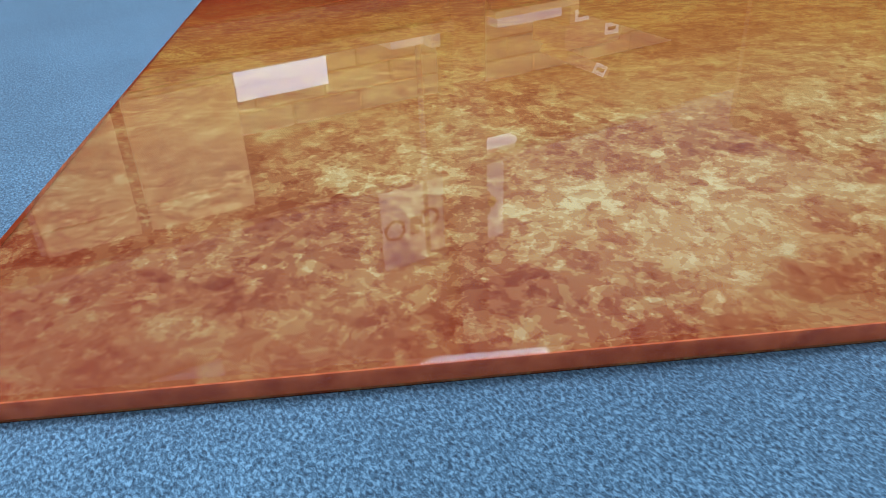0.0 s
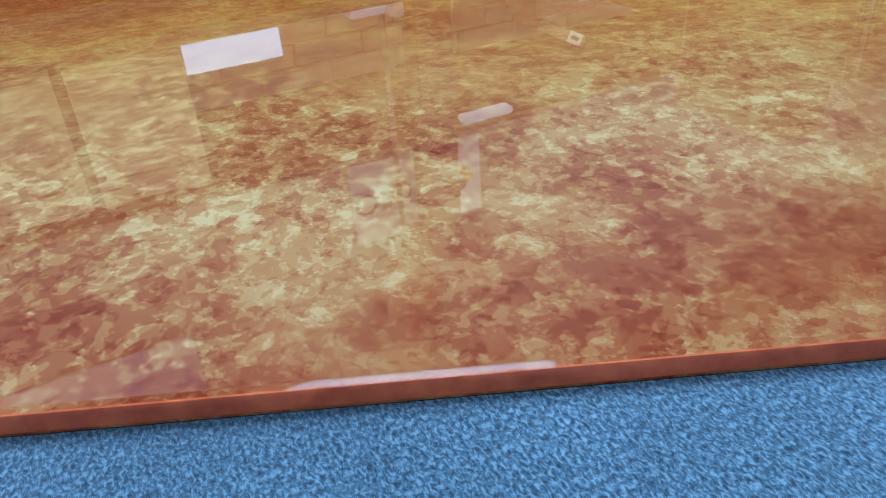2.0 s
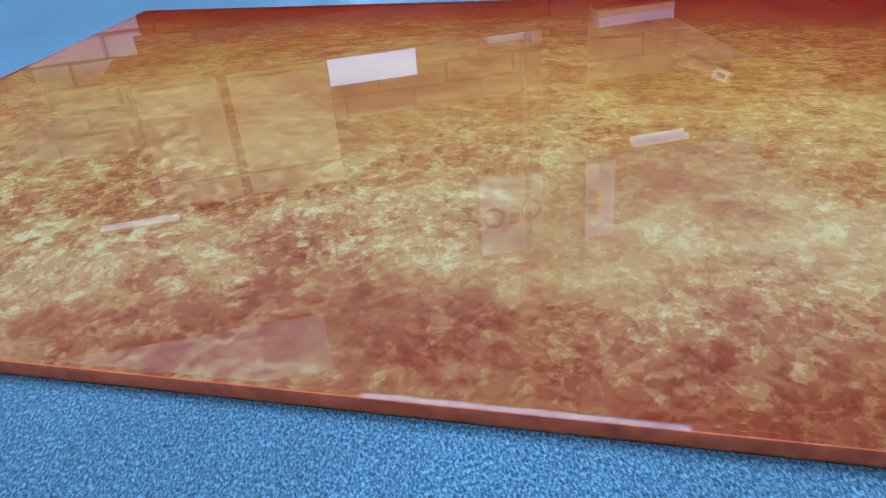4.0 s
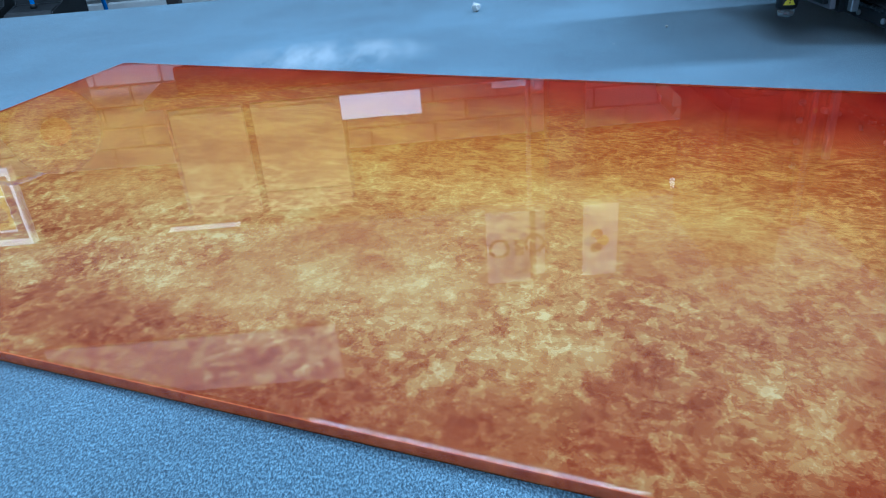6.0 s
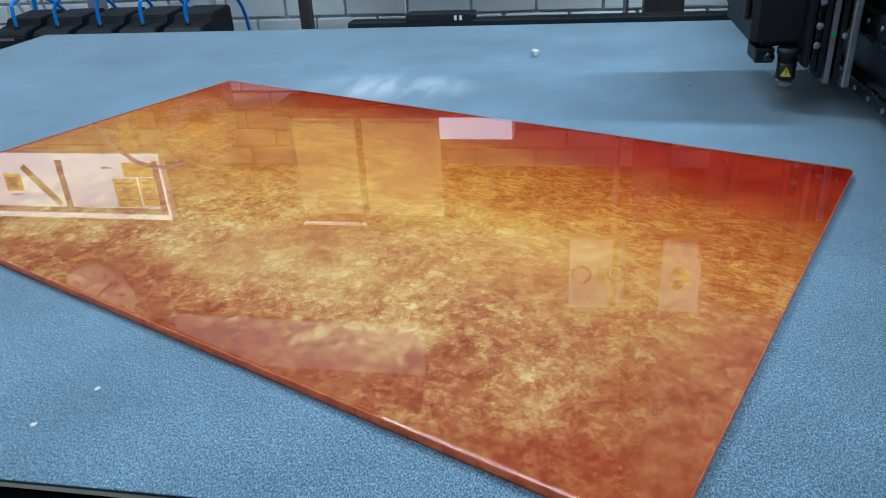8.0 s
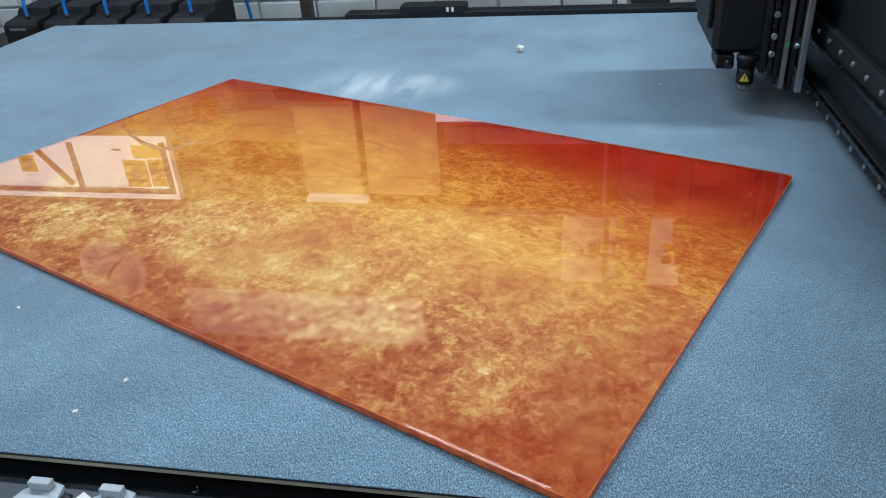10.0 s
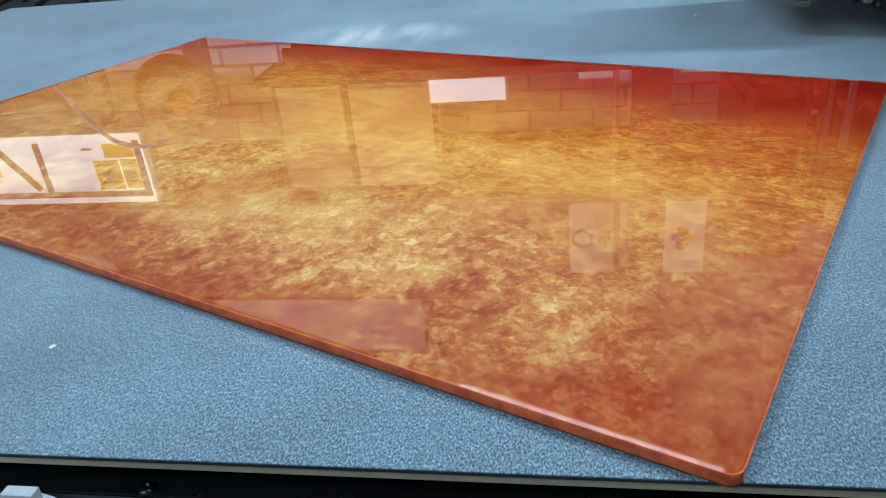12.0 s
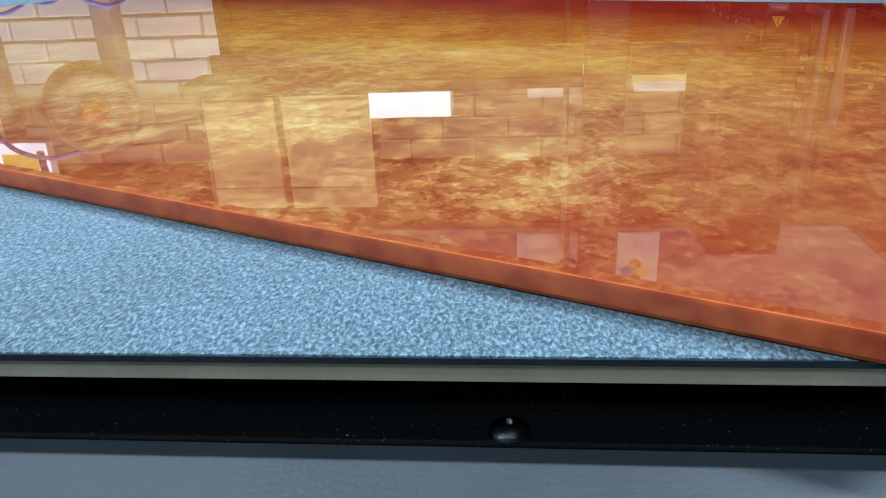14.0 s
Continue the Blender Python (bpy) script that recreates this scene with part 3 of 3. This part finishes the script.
bolt_mark.faces.new([bolt_mark.verts.new(on_holder(dx, z, 0.0137)) for dx, z in ((-0.0007, 0.0345), (0.0007, 0.0345), (0.0007, 0.0331), (-0.0007, 0.0331))])
part("warning_mark", bolt_mark, INK, holder, "black exclamation bar")
part("clear_tip", lathe([(0, 0.025), (0.0095, 0.025), (0.0105, 0.020), (0.0098, 0.016), (0.006, 0.0155), (0.006, 0.019), (0, 0.019)], 24, noz), GLASS_CAP, head, "clear plastic tip", True)
part("knob", lathe([(0, 0), (0.006, 0), (0.007, 0.003), (0.007, 0.012), (0.005, 0.014), (0, 0.014)], 16, Matrix.Translation((0.196, 0.802, 0.056)) @ TO_Y), BOLT, head, "", True)
part("sensor", box(0.18, 0.205, 0.802, 0.86, 0.046, 0.0655, 0.002), BLACK, head)
for i, (x, z0, m_) in enumerate(((0.240, 0.046, BLACK), (0.249, 0.038, BOLT), (0.258, 0.031, BLACK), (0.268, 0.024, GREYTRIM), (0.279, 0.020, BLACK))):
    part("slide_plate", box(x - 0.0035, x + 0.0035, 0.775, 0.835, z0, 0.26, 0.001), m_, head)
part("slide_rail", box(0.2845, 0.2935, 0.762, 0.772, 0.022, 0.155, 0.0012), ALU, head, "brushed aluminium slide rail")
part("stop_screw", lathe([(0, 0.012), (0.003, 0.011), (0.0042, 0.008), (0.0042, 0.0), (0, 0.0)], 12, Matrix.Translation((0.279, 0.7748, 0.088)) @ TO_Y), STEEL, head, "bright stop screw", True)
part("green_light", box(0.2655, 0.2705, 0.7725, 0.7748, 0.085, 0.092, 0.0005), varied("green_led", (0.02, 0.4, 0.12), (0.03, 0.5, 0.15), 30, 0.4), head, "small green indicator")
part("carriage", box(0.273, GX - 0.0125, 0.84, 0.99, 0.08, 0.30, 0.003), BLACK, head)
for y, z in ((0.772, 0.10), (0.772, 0.075), (0.772, 0.13), (0.772, 0.165)):
    part("head_screw", lathe(cap, 12, Matrix.Translation((0.2490, 0.7748, z)) @ TO_Y), STEEL, head, "bright cap screw", True)

# ---- valve boxes with hoses behind the table ----
manifold = thing("valve_shelf", "black steel shelf behind the table carrying valve boxes", "shelf")
part("shelf_plate", box(-1.75, -0.6, TYB + 0.055, TYB + 0.33, -0.075, -0.065, 0.001), BLACK, manifold)
for x in (-1.7, -0.65):
    part("shelf_post", box(x - 0.02, x + 0.02, TYB + 0.16, TYB + 0.2, FLOOR_Z, -0.0755, 0.002), BLACK, manifold)


def valve_box(x, i):
    v = thing("valve_box", "black plastic valve box with a blue air hose", "valve box", pose(x, TYB + 0.06, -0.0648), "valve boxes behind the table")
    prof = [(0.0, 0.0), (0.0, 0.050), (0.012, 0.061), (0.075, 0.065), (0.080, 0.084), (0.19, 0.090), (0.20, 0.082), (0.20, 0.0)]
    bm = bmesh.new()
    a = [bm.verts.new((-0.052, y, z)) for y, z in prof]
    b = [bm.verts.new((0.052, y, z)) for y, z in prof]
    bm.faces.new(a), bm.faces.new(b[::-1])
    for k in range(len(prof)):
        bm.faces.new((a[k], b[k], b[(k + 1) % len(prof)], a[(k + 1) % len(prof)]))
    bmesh.ops.bevel(bm, geom=bm.edges[:], offset=0.003, segments=2, affect="EDGES")
    part("case", bm, BLACK_SOFT, v)
    part("nameplate", box(-0.03, 0.018, -0.0012, -0.0002, 0.040, 0.046), GREYTRIM, v, "worn grey lettering bar")
    s = (-0.02, 0.015, 0.0, -0.01, 0.02)[i % 5]
    top = 0.128 + 0.010 * (i % 3)
    part("air_hose", tube([(0.0, 0.045, 0.06), (0.002, 0.045, 0.11), (s * 0.6 + 0.015, 0.055, top), (s + 0.03, 0.12, top + 0.01), (s + 0.05, 0.20, top - 0.03), (s + 0.05, 0.26, 0.0), (s + 0.05, 0.27, -0.3)], 0.0048), HOSE_BLUE, v, "glossy blue hose", True)
    part("fitting", lathe([(0, 0.072), (0.006, 0.072), (0.007, 0.066), (0.007, 0.062), (0, 0.062)], 14, pose(0, 0.045, 0)), BLACK, v, "", True)
    return v


for i, x in enumerate((-1.56, -1.435, -1.31, -1.187, -1.06)):
    valve_box(x, i)
for i in range(4):
    c = thing("signal_cable", "thin pale grey cable rising beside the valve boxes", "cable", None, "cables by the valve boxes")
    x = -1.52 - 0.035 * i
    part("sheath", tube([(x + 0.02, TYB + 0.24, 0.06), (x, TYB + 0.25, 0.12), (x - 0.05 - 0.02 * i, TYB + 0.28, 0.14), (x - 0.06, TYB + 0.33, -0.05), (x - 0.06, TYB + 0.34, -0.4)], 0.004, 8), CABLE_GREY, c, "", True)
endbox = thing("end_stop", "black end stop block bolted on the back rail", "end stop")
part("block", prism(rounded(-0.46, -0.30, TYB + 0.001, TYB + 0.06, 0.006), 0.0125, 0.026, bev=0.003), BLACK_SOFT, endbox)
for dx in (0.0, 0.012):
    part("stripe", prism([(-0.345 + dx, TYB - 0.0002), (-0.339 + dx, TYB - 0.0002), (-0.339 + dx, TYB + 0.0008), (-0.345 + dx, TYB + 0.0008)], 0.013, 0.0235), WHITE_LABEL, endbox, "white stripe")

# ---- behind the table: post, bench and what stands on it ----
column = thing("steel_post", "dark grey painted steel post standing before the brick wall", "post")
part("shaft", box(0.105, 0.208, 1.845, 1.93, FLOOR_Z + 0.0105, CEIL_Z - 0.0005, 0.004), POSTPAINT, column)
part("foot", box(0.075, 0.238, 1.815, 1.96, FLOOR_Z, FLOOR_Z + 0.01, 0.002), POSTPAINT, column)
pole = thing("conduit_pole", "thin grey conduit pole before the brick wall", "pole")
part("tube", tube([(0.062, 1.95, FLOOR_Z), (0.062, 1.95, 0.5), (0.062, 1.95, LINTEL_Z - 0.001)], 0.008, 12), GREYTRIM, pole, "", True)

BT, BF = 0.342, 1.81            # bench top and bench front
bench = thing("storage_bench", "dark laminate storage bench along the brick wall", "bench")
part("top", box(-0.975, 0.095, BF, 1.98, BT - 0.028, BT, 0.002), DARKWOOD, bench)
part("top", box(0.215, 0.95, BF, 1.98, BT - 0.028, BT - 0.009, 0.002), CREAM, bench, "pale edged top")
part("apron", box(-0.885, 0.095, BF + 0.02, BF + 0.04, 0.24, BT - 0.0285, 0.002), DARKWOOD, bench)
part("apron", box(0.215, 0.93, BF + 0.02, BF + 0.04, 0.24, BT - 0.0285, 0.002), DARKWOOD, bench)
# no real panel: dark sheet put in for the shade below the top
part("under_bench_shade", box(-0.885, 0.95, 1.965, 1.979, 0.04, BT - 0.0285, 0.002), DARKWOOD, bench, "dark sheet added for the shade under the bench")
for x in (-0.865, 0.91):
    part("leg", box(x - 0.015, x + 0.015, 1.90, 1.94, FLOOR_Z, BT - 0.0285, 0.002), DARKWOOD, bench)

cab = thing("cupboard", "cream two-door cupboard standing on the storage bench", "cupboard")
part("carcass", box(-0.920, -0.465, BF + 0.02, 1.95, BT, 0.664, 0.002), DARKWOOD, cab, "dark carcass")
for x0, x1 in ((-0.918, -0.724), (-0.700, -0.464)):
    door = part("door", box(x0, x1, BF, BF + 0.0195, BT + 0.004, 0.600, 0.002), CREAM, cab, "cream enamelled door")
    part("door_moulding", box(x0 + 0.016, x1 - 0.016, BF - 0.0033, BF - 0.0002, BT + 0.016, 0.588, 0.001), CREAM, door)
    part("top_panel", box(x0, x1, BF, BF + 0.0195, 0.6035, 0.662, 0.002), CREAM, cab, "cream enamelled panel")
part("hinge_strip", box(-0.931, -0.9215, BF + 0.006, BF + 0.03, BT, 0.656, 0.001), GREYTRIM, cab)

lb = thing("light_box", "small bright white light box beside the cream cupboard", "light box")
part("case", box(-0.463, -0.245, BF + 0.001, 1.90, BT, 0.411, 0.002), WHITE, lb)
part("lit_front", box(-0.461, -0.247, BF - 0.003, BF + 0.0008, BT + 0.002, 0.409, 0.0005), GLOW, lb, "glowing white front")
for x0, x1, y0, z0, z1 in ((-0.045, 0.050, 1.89, BT, 0.383), (0.071, 0.098, 1.89, BT, 0.398), (0.222, 0.425, BF + 0.002, BT - 0.009, 0.356)):
    st = thing("paper_stack", "stack of white paper lying on the bench", "paper", None, "paper on the bench")
    part("sheets", box(x0, x1, y0, 1.96, z0, z1, 0.001), WHITE_LABEL, st)
    part("top_sheet", prism([(x0 + 0.002, y0 + 0.001), (x1 - 0.001, y0 + 0.003), (x1 - 0.003, 1.957), (x0 + 0.001, 1.959)], z1 + 0.0002, z1 + 0.0012), PAPER, st)

TAPE = varied("brown_tape", (0.4, 0.27, 0.14), (0.48, 0.34, 0.2), 20, 0.3)


def carton(w, d, hgt, m, lx, lz, text="brown cardboard carton with a white label"):
    """A carton about its front lower left corner, with its label at lx, lz."""
    c = thing("carton", text, "carton", m, "cartons on the bench")
    part("box", box(0, w, 0, d, 0, hgt, 0.002), CARD, c)
    part("tape", box(w / 2 - 0.012, w / 2 + 0.012, -0.0006, d + 0.0006, hgt - 0.012, hgt + 0.0006), TAPE, c, "brown packing tape")
    l = part("label", box(lx - 0.024, lx + 0.024, -0.0012, -0.0002, lz - 0.016, lz + 0.016), WHITE_LABEL, c, "white shipping label")
    part("print_bar", box(lx - 0.014, lx + 0.014, -0.0022, -0.0013, lz - 0.005, lz + 0.005), INK, l, "dark unreadable printed bar")
    return c


carton(0.187, 0.16, 0.052, pose(0.453, 1.79 + 0.021, BT - 0.009), 0.04, 0.030)
carton(0.196, 0.15, 0.068, pose(0.438, 1.79 + 0.021, BT + 0.0435), 0.162, 0.030)
carton(0.172, 0.12, 0.030, pose(0.455, 1.80 + 0.012, 0.4535 + 0.0005, 0, -27, 0), 0.135, 0.0148, "brown cardboard carton tilted on top of the others")

# ---- on and by the brick wall ----
NY = 1.76                       # face of the notice board
# no known lamp in this board: its face and posters glow for brightness
board = thing("notice_board", "notice board with added glow, ochre posters and violet frame", "notice board")
part("panel", box(-2.50, -1.357, NY + 0.008, NY + 0.035, 0.446, 0.679, 0.002), WHITE, board)
part("added_glow_face", box(-2.495, -1.360, NY + 0.004, NY + 0.0075, 0.449, 0.677, 0.0005), GLOW, board, "white face with added glow")
part("frame_bar", box(-2.49, -1.366, NY - 0.002, NY + 0.0035, 0.636, 0.655, 0.001), FRAME_BLUE, board, "violet-blue frame bar")
for x in (-1.376, -1.715, -2.10):
    part("frame_bar", box(x - 0.010, x + 0.010, NY - 0.002, NY + 0.0035, 0.470, 0.6355, 0.001), FRAME_BLUE, board, "violet-blue frame bar")
for x0, x1, z0, z1, spot_ in ((-1.535, -1.452, 0.533, 0.630, True), (-1.444, -1.390, 0.530, 0.626, True), (-1.490, -1.390, 0.479, 0.524, False), (-1.93, -1.87, 0.52, 0.58, True)):
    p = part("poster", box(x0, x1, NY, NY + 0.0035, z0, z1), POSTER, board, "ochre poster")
    if spot_:
        part("poster_spot", lathe([(0, 0.001), (0.017, 0.001), (0.020, 0), (0, 0)], 20, Matrix.Translation(((x0 + x1) / 2, NY - 0.0002, (z0 + z1) / 2)) @ TO_Y), CREAM, p, "pale round picture")
        for k in range(2):
            part("print_bar", box(x0 + 0.010, x1 - 0.010, NY - 0.001, NY - 0.0002, z0 + 0.012 + k * 0.058, z0 + 0.016 + k * 0.058), TANBOARD, p, "unreadable printed bar")
strip = box(-0.085, 0.085, NY, NY + 0.0035, -0.011, 0.011)
bmesh.ops.transform(strip, matrix=Matrix.Translation((-1.80, 0, 0.56)) @ Matrix.Rotation(radians(-52), 4, "Y"), verts=strip.verts)
part("poster_strip", strip, CARD, board, "slanting brown paper strip")
part("hook", box(-1.565, -1.528, NY, NY + 0.0035, 0.492, 0.498, 0.001), GREYTRIM, board)
for x in (-1.47, -2.3):
    part("stand_post", box(x - 0.02, x + 0.02, NY + 0.036, NY + 0.075, FLOOR_Z, 0.66, 0.002), GREYTRIM, board)

reel = thing("hose_reel", "brown drum hose reel with orange hub on a stand", "hose reel")
axis = Matrix.Translation((-1.235, 1.83, 0.375)) @ Matrix.Rotation(radians(35), 4, "Z") @ TO_Y
part("drum", lathe([(0, 0.02), (0.09, 0.02), (0.112, 0.03), (0.118, 0.02), (0.112, 0.0), (0.085, -0.02), (0.085, -0.09), (0.112, -0.11), (0.118, -0.13), (0.11, -0.14), (0, -0.14)], 40, axis), varied("brown_drum", (0.16, 0.12, 0.09), (0.25, 0.19, 0.14), 15, 0.5), reel, "", True)
part("hub", lathe([(0, 0.04), (0.026, 0.038), (0.038, 0.028), (0.038, 0.0205), (0, 0.0205)], 28, axis), ORANGE, reel, "orange hub", True)
part("stand", box(-1.225, -1.165, 1.90, 1.96, FLOOR_Z, 0.40, 0.003), WHITE_PAINT, reel, "pale painted stand")
hose = thing("air_line", "thin blue air line looping by the notice board", "air line")
part("line", tube([(-1.64, 1.75, -0.2), (-1.62, 1.75, 0.1), (-1.575, 1.75, 0.27), (-1.525, 1.75, 0.36), (-1.455, 1.75, 0.448), (-1.40, 1.75, 0.478), (-1.34, 1.77, 0.492), (-1.29, 1.84, 0.49)], 0.0065), HOSE_BLUE, hose, "", True)

clock = thing("wall_clock", "round white wall clock with dark numerals and pointers", "clock", pose(-1.866, FASCIA_Y - 0.001, 1.098))
part("rim", lathe([(0.118, 0.0), (0.135, 0.0), (0.138, 0.02), (0.130, 0.034), (0.120, 0.03), (0.118, 0.022)], 48, TO_Y), WHITE, clock, "", True)
part("dial", lathe([(0, 0.02), (0.1175, 0.02), (0.1175, 0.002), (0, 0.002)], 48, TO_Y), WHITE, clock, "white dial")
for i in range(12):
    a = radians(30 * i)
    b_ = box(-0.004, 0.004, -0.0218, -0.0203, 0.085, 0.105)
    bmesh.ops.transform(b_, matrix=Matrix.Rotation(a, 4, "Y"), verts=b_.verts)
    part("hour_mark", b_, INK, clock)
for a, l, w in ((-35, 0.065, 0.0045), (130, 0.09, 0.003)):
    b_ = box(-w, w, -0.0245, -0.023, -0.015, l)
    bmesh.ops.transform(b_, matrix=Matrix.Rotation(radians(a), 4, "Y"), verts=b_.verts)
    part("pointer", b_, INK, clock)

tray = thing("cable_tray", "dull grey slotted cable tray along the panel wall", "cable tray")
part("tray_face", box(-2.4, 1.1, FASCIA_Y - 0.026, FASCIA_Y - 0.002, 0.7905, 0.7945, 0.001), GREYTRIM, tray)
part("tray_lip", box(-2.4, 1.1, FASCIA_Y - 0.029, FASCIA_Y - 0.0262, 0.7905, 0.8015, 0.001), TRAYLIP, tray, "pale tray lip")
for i in range(24):
    x = -1.51 + i * 0.0185
    part("tray_slat", box(x, x + 0.007, FASCIA_Y - 0.034, FASCIA_Y - 0.0292, 0.798, 0.838, 0.001), GREYTRIM, tray)
for x, y, z, length in ((-1.57, 3.85, 1.67, 0.40), (1.10, 3.23, 1.345, 0.27)):
    wl = thing("hanging_light", "lit white twin tube light hanging in the rear bay", "tube light", pose(x, y, z), "tube lights in the bay")
    part("tray_body", box(-length / 2, length / 2, -0.03, 0.03, 0.034, 0.06, 0.004), WHITE, wl)
    for dy in (-0.022, 0.022):
        part("lit_tube", tube([(-length / 2, dy, 0.014), (0, dy, 0.014), (length / 2, dy, 0.014)], 0.020, 12), GLOW, wl, "glowing tube", True)
    for sx in (-0.4, 0.4):
        part("hanger", tube([(sx * length, 0, 0.058), (sx * length, 0, 0.5), (sx * length, 0, CEIL_Z - z)], 0.003, 8), GREYTRIM, wl)


def sign(x0, x1, z0, z1, arms):
    s = thing("printed_sign", "white printed sign panel fixed on the panel wall", "sign", None, "signs on the wall")
    p = part("panel", box(x0, x1, FASCIA_Y - 0.008, FASCIA_Y - 0.001, z0, z1, 0.001), WHITE, s)
    cx, cz = (x0 + x1) / 2, (z0 + z1) / 2
    if arms:
        for dx, dz, mm in ((-0.022, 0, HOSE_BLUE), (0.022, 0, YELLOW), (0, 0.024, INK), (0, -0.024, ORANGE)):
            part("emblem_petal", lathe([(0, 0.001), (0.019, 0.001), (0.019, 0), (0, 0)], 20, Matrix.Translation((cx + dx, FASCIA_Y - 0.0084, cz + dz)) @ TO_Y), mm, p)
    else:
        part("emblem_ring", lathe([(0.026, 0.001), (0.034, 0.001), (0.034, 0), (0.026, 0), (0.026, 0.001)], 28, Matrix.Translation((cx - 0.03, FASCIA_Y - 0.0084, cz)) @ TO_Y), INK, p)
        part("emblem_bar", box(cx + 0.02, cx + 0.05, FASCIA_Y - 0.0094, FASCIA_Y - 0.0084, cz - 0.03, cz + 0.03), GREYTRIM, p)


sign(-0.075, 0.066, 0.815, 1.072, False)
sign(0.213, 0.350, 0.815, 1.072, True)
sign(0.085, 0.135, 0.815, 1.05, False)
foam = thing("foam_board", "large plain white foam board fixed high on the wall", "board")
part("sheet", box(-1.582, -0.600, FASCIA_Y - 0.012, FASCIA_Y - 0.001, 1.180, 1.400, 0.002), FOAM, foam)

# ---- ceiling fixtures, unseen, one for each lamp ----
for lx, ly, lw, watts in LAMPS:
    fx = thing("ceiling_light", "white batten light on the ceiling, fixture out of view", "ceiling light", pose(lx, ly, CEIL_Z), "tube lights on the ceiling")
    part("housing", box(-0.6 - lw / 2, 0.6 + lw / 2, -lw / 2 - 0.01, lw / 2 + 0.01, -0.07, -0.0005, 0.006), WHITE, fx)
    for s in (-1, 1):
        part("end_cap", box(s * (0.592 + lw / 2) - 0.007, s * (0.592 + lw / 2) + 0.007, -lw / 2, lw / 2, -0.09, -0.0705, 0.003), WHITE, fx)

# ---- bricks of the north wall ----
BL, BH, J = 0.2035, 0.060, 0.0095
def brick_mesh(seed):
    rng = random.Random(seed)
    bm = box(-BL / 2, BL / 2, -0.008, 0.02, -BH / 2, BH / 2, 0.003, 1)
    for v in bm.verts:
        v.co += Vector((rng.uniform(-0.0012, 0.0012), rng.uniform(-0.0015, 0.0015), rng.uniform(-0.0012, 0.0012)))
    return finish(bm, "brick", BRICK)


shapes = [brick_mesh(50 + i) for i in range(8)]
rng = random.Random(7)
rest_v, rest_f = [], []
row0 = -0.105 + J / 2 + BH / 2
for r in range(-11, 27):
    z = row0 + r * (BH + J)
    if z - BH / 2 < FLOOR_Z or z + BH / 2 > SILL_Z + 0.004:
        continue
    off = -0.2056 + (BL + J) / 2 + ((BL + J) / 2 if r % 2 else 0)
    for k in range(-14, 14):
        x = off + k * (BL + J)
        if x - BL / 2 < RX0 or x + BL / 2 > RX1:
            continue
        dy = rng.uniform(-0.002, 0.002)
        if -3 <= r <= 11 and -2.4 < x < 1.5:
            b_ = new("brick", rng.choice(shapes))
            b_.parent = wall
            b_.location = (x, WALL_Y + dy, z)
        else:
            base = len(rest_v)
            for sx in (-1, 1):
                for yy in (-0.008, 0.02):
                    for sz in (-1, 1):
                        rest_v.append((x + sx * BL / 2, WALL_Y + dy + yy, z + sz * BH / 2))
            rest_f += [tuple(base + i for i in f) for f in ((0, 1, 3, 2), (4, 6, 7, 5), (0, 4, 5, 1), (2, 3, 7, 6), (0, 2, 6, 4), (1, 5, 7, 3))]
me = bpy.data.meshes.new("brickwork")
me.from_pydata(rest_v, [], rest_f)
me.materials.append(BRICK)
bw = new("brickwork", me)
bw.parent = wall
tagged(bw, "painted brick courses", kind="stuff")
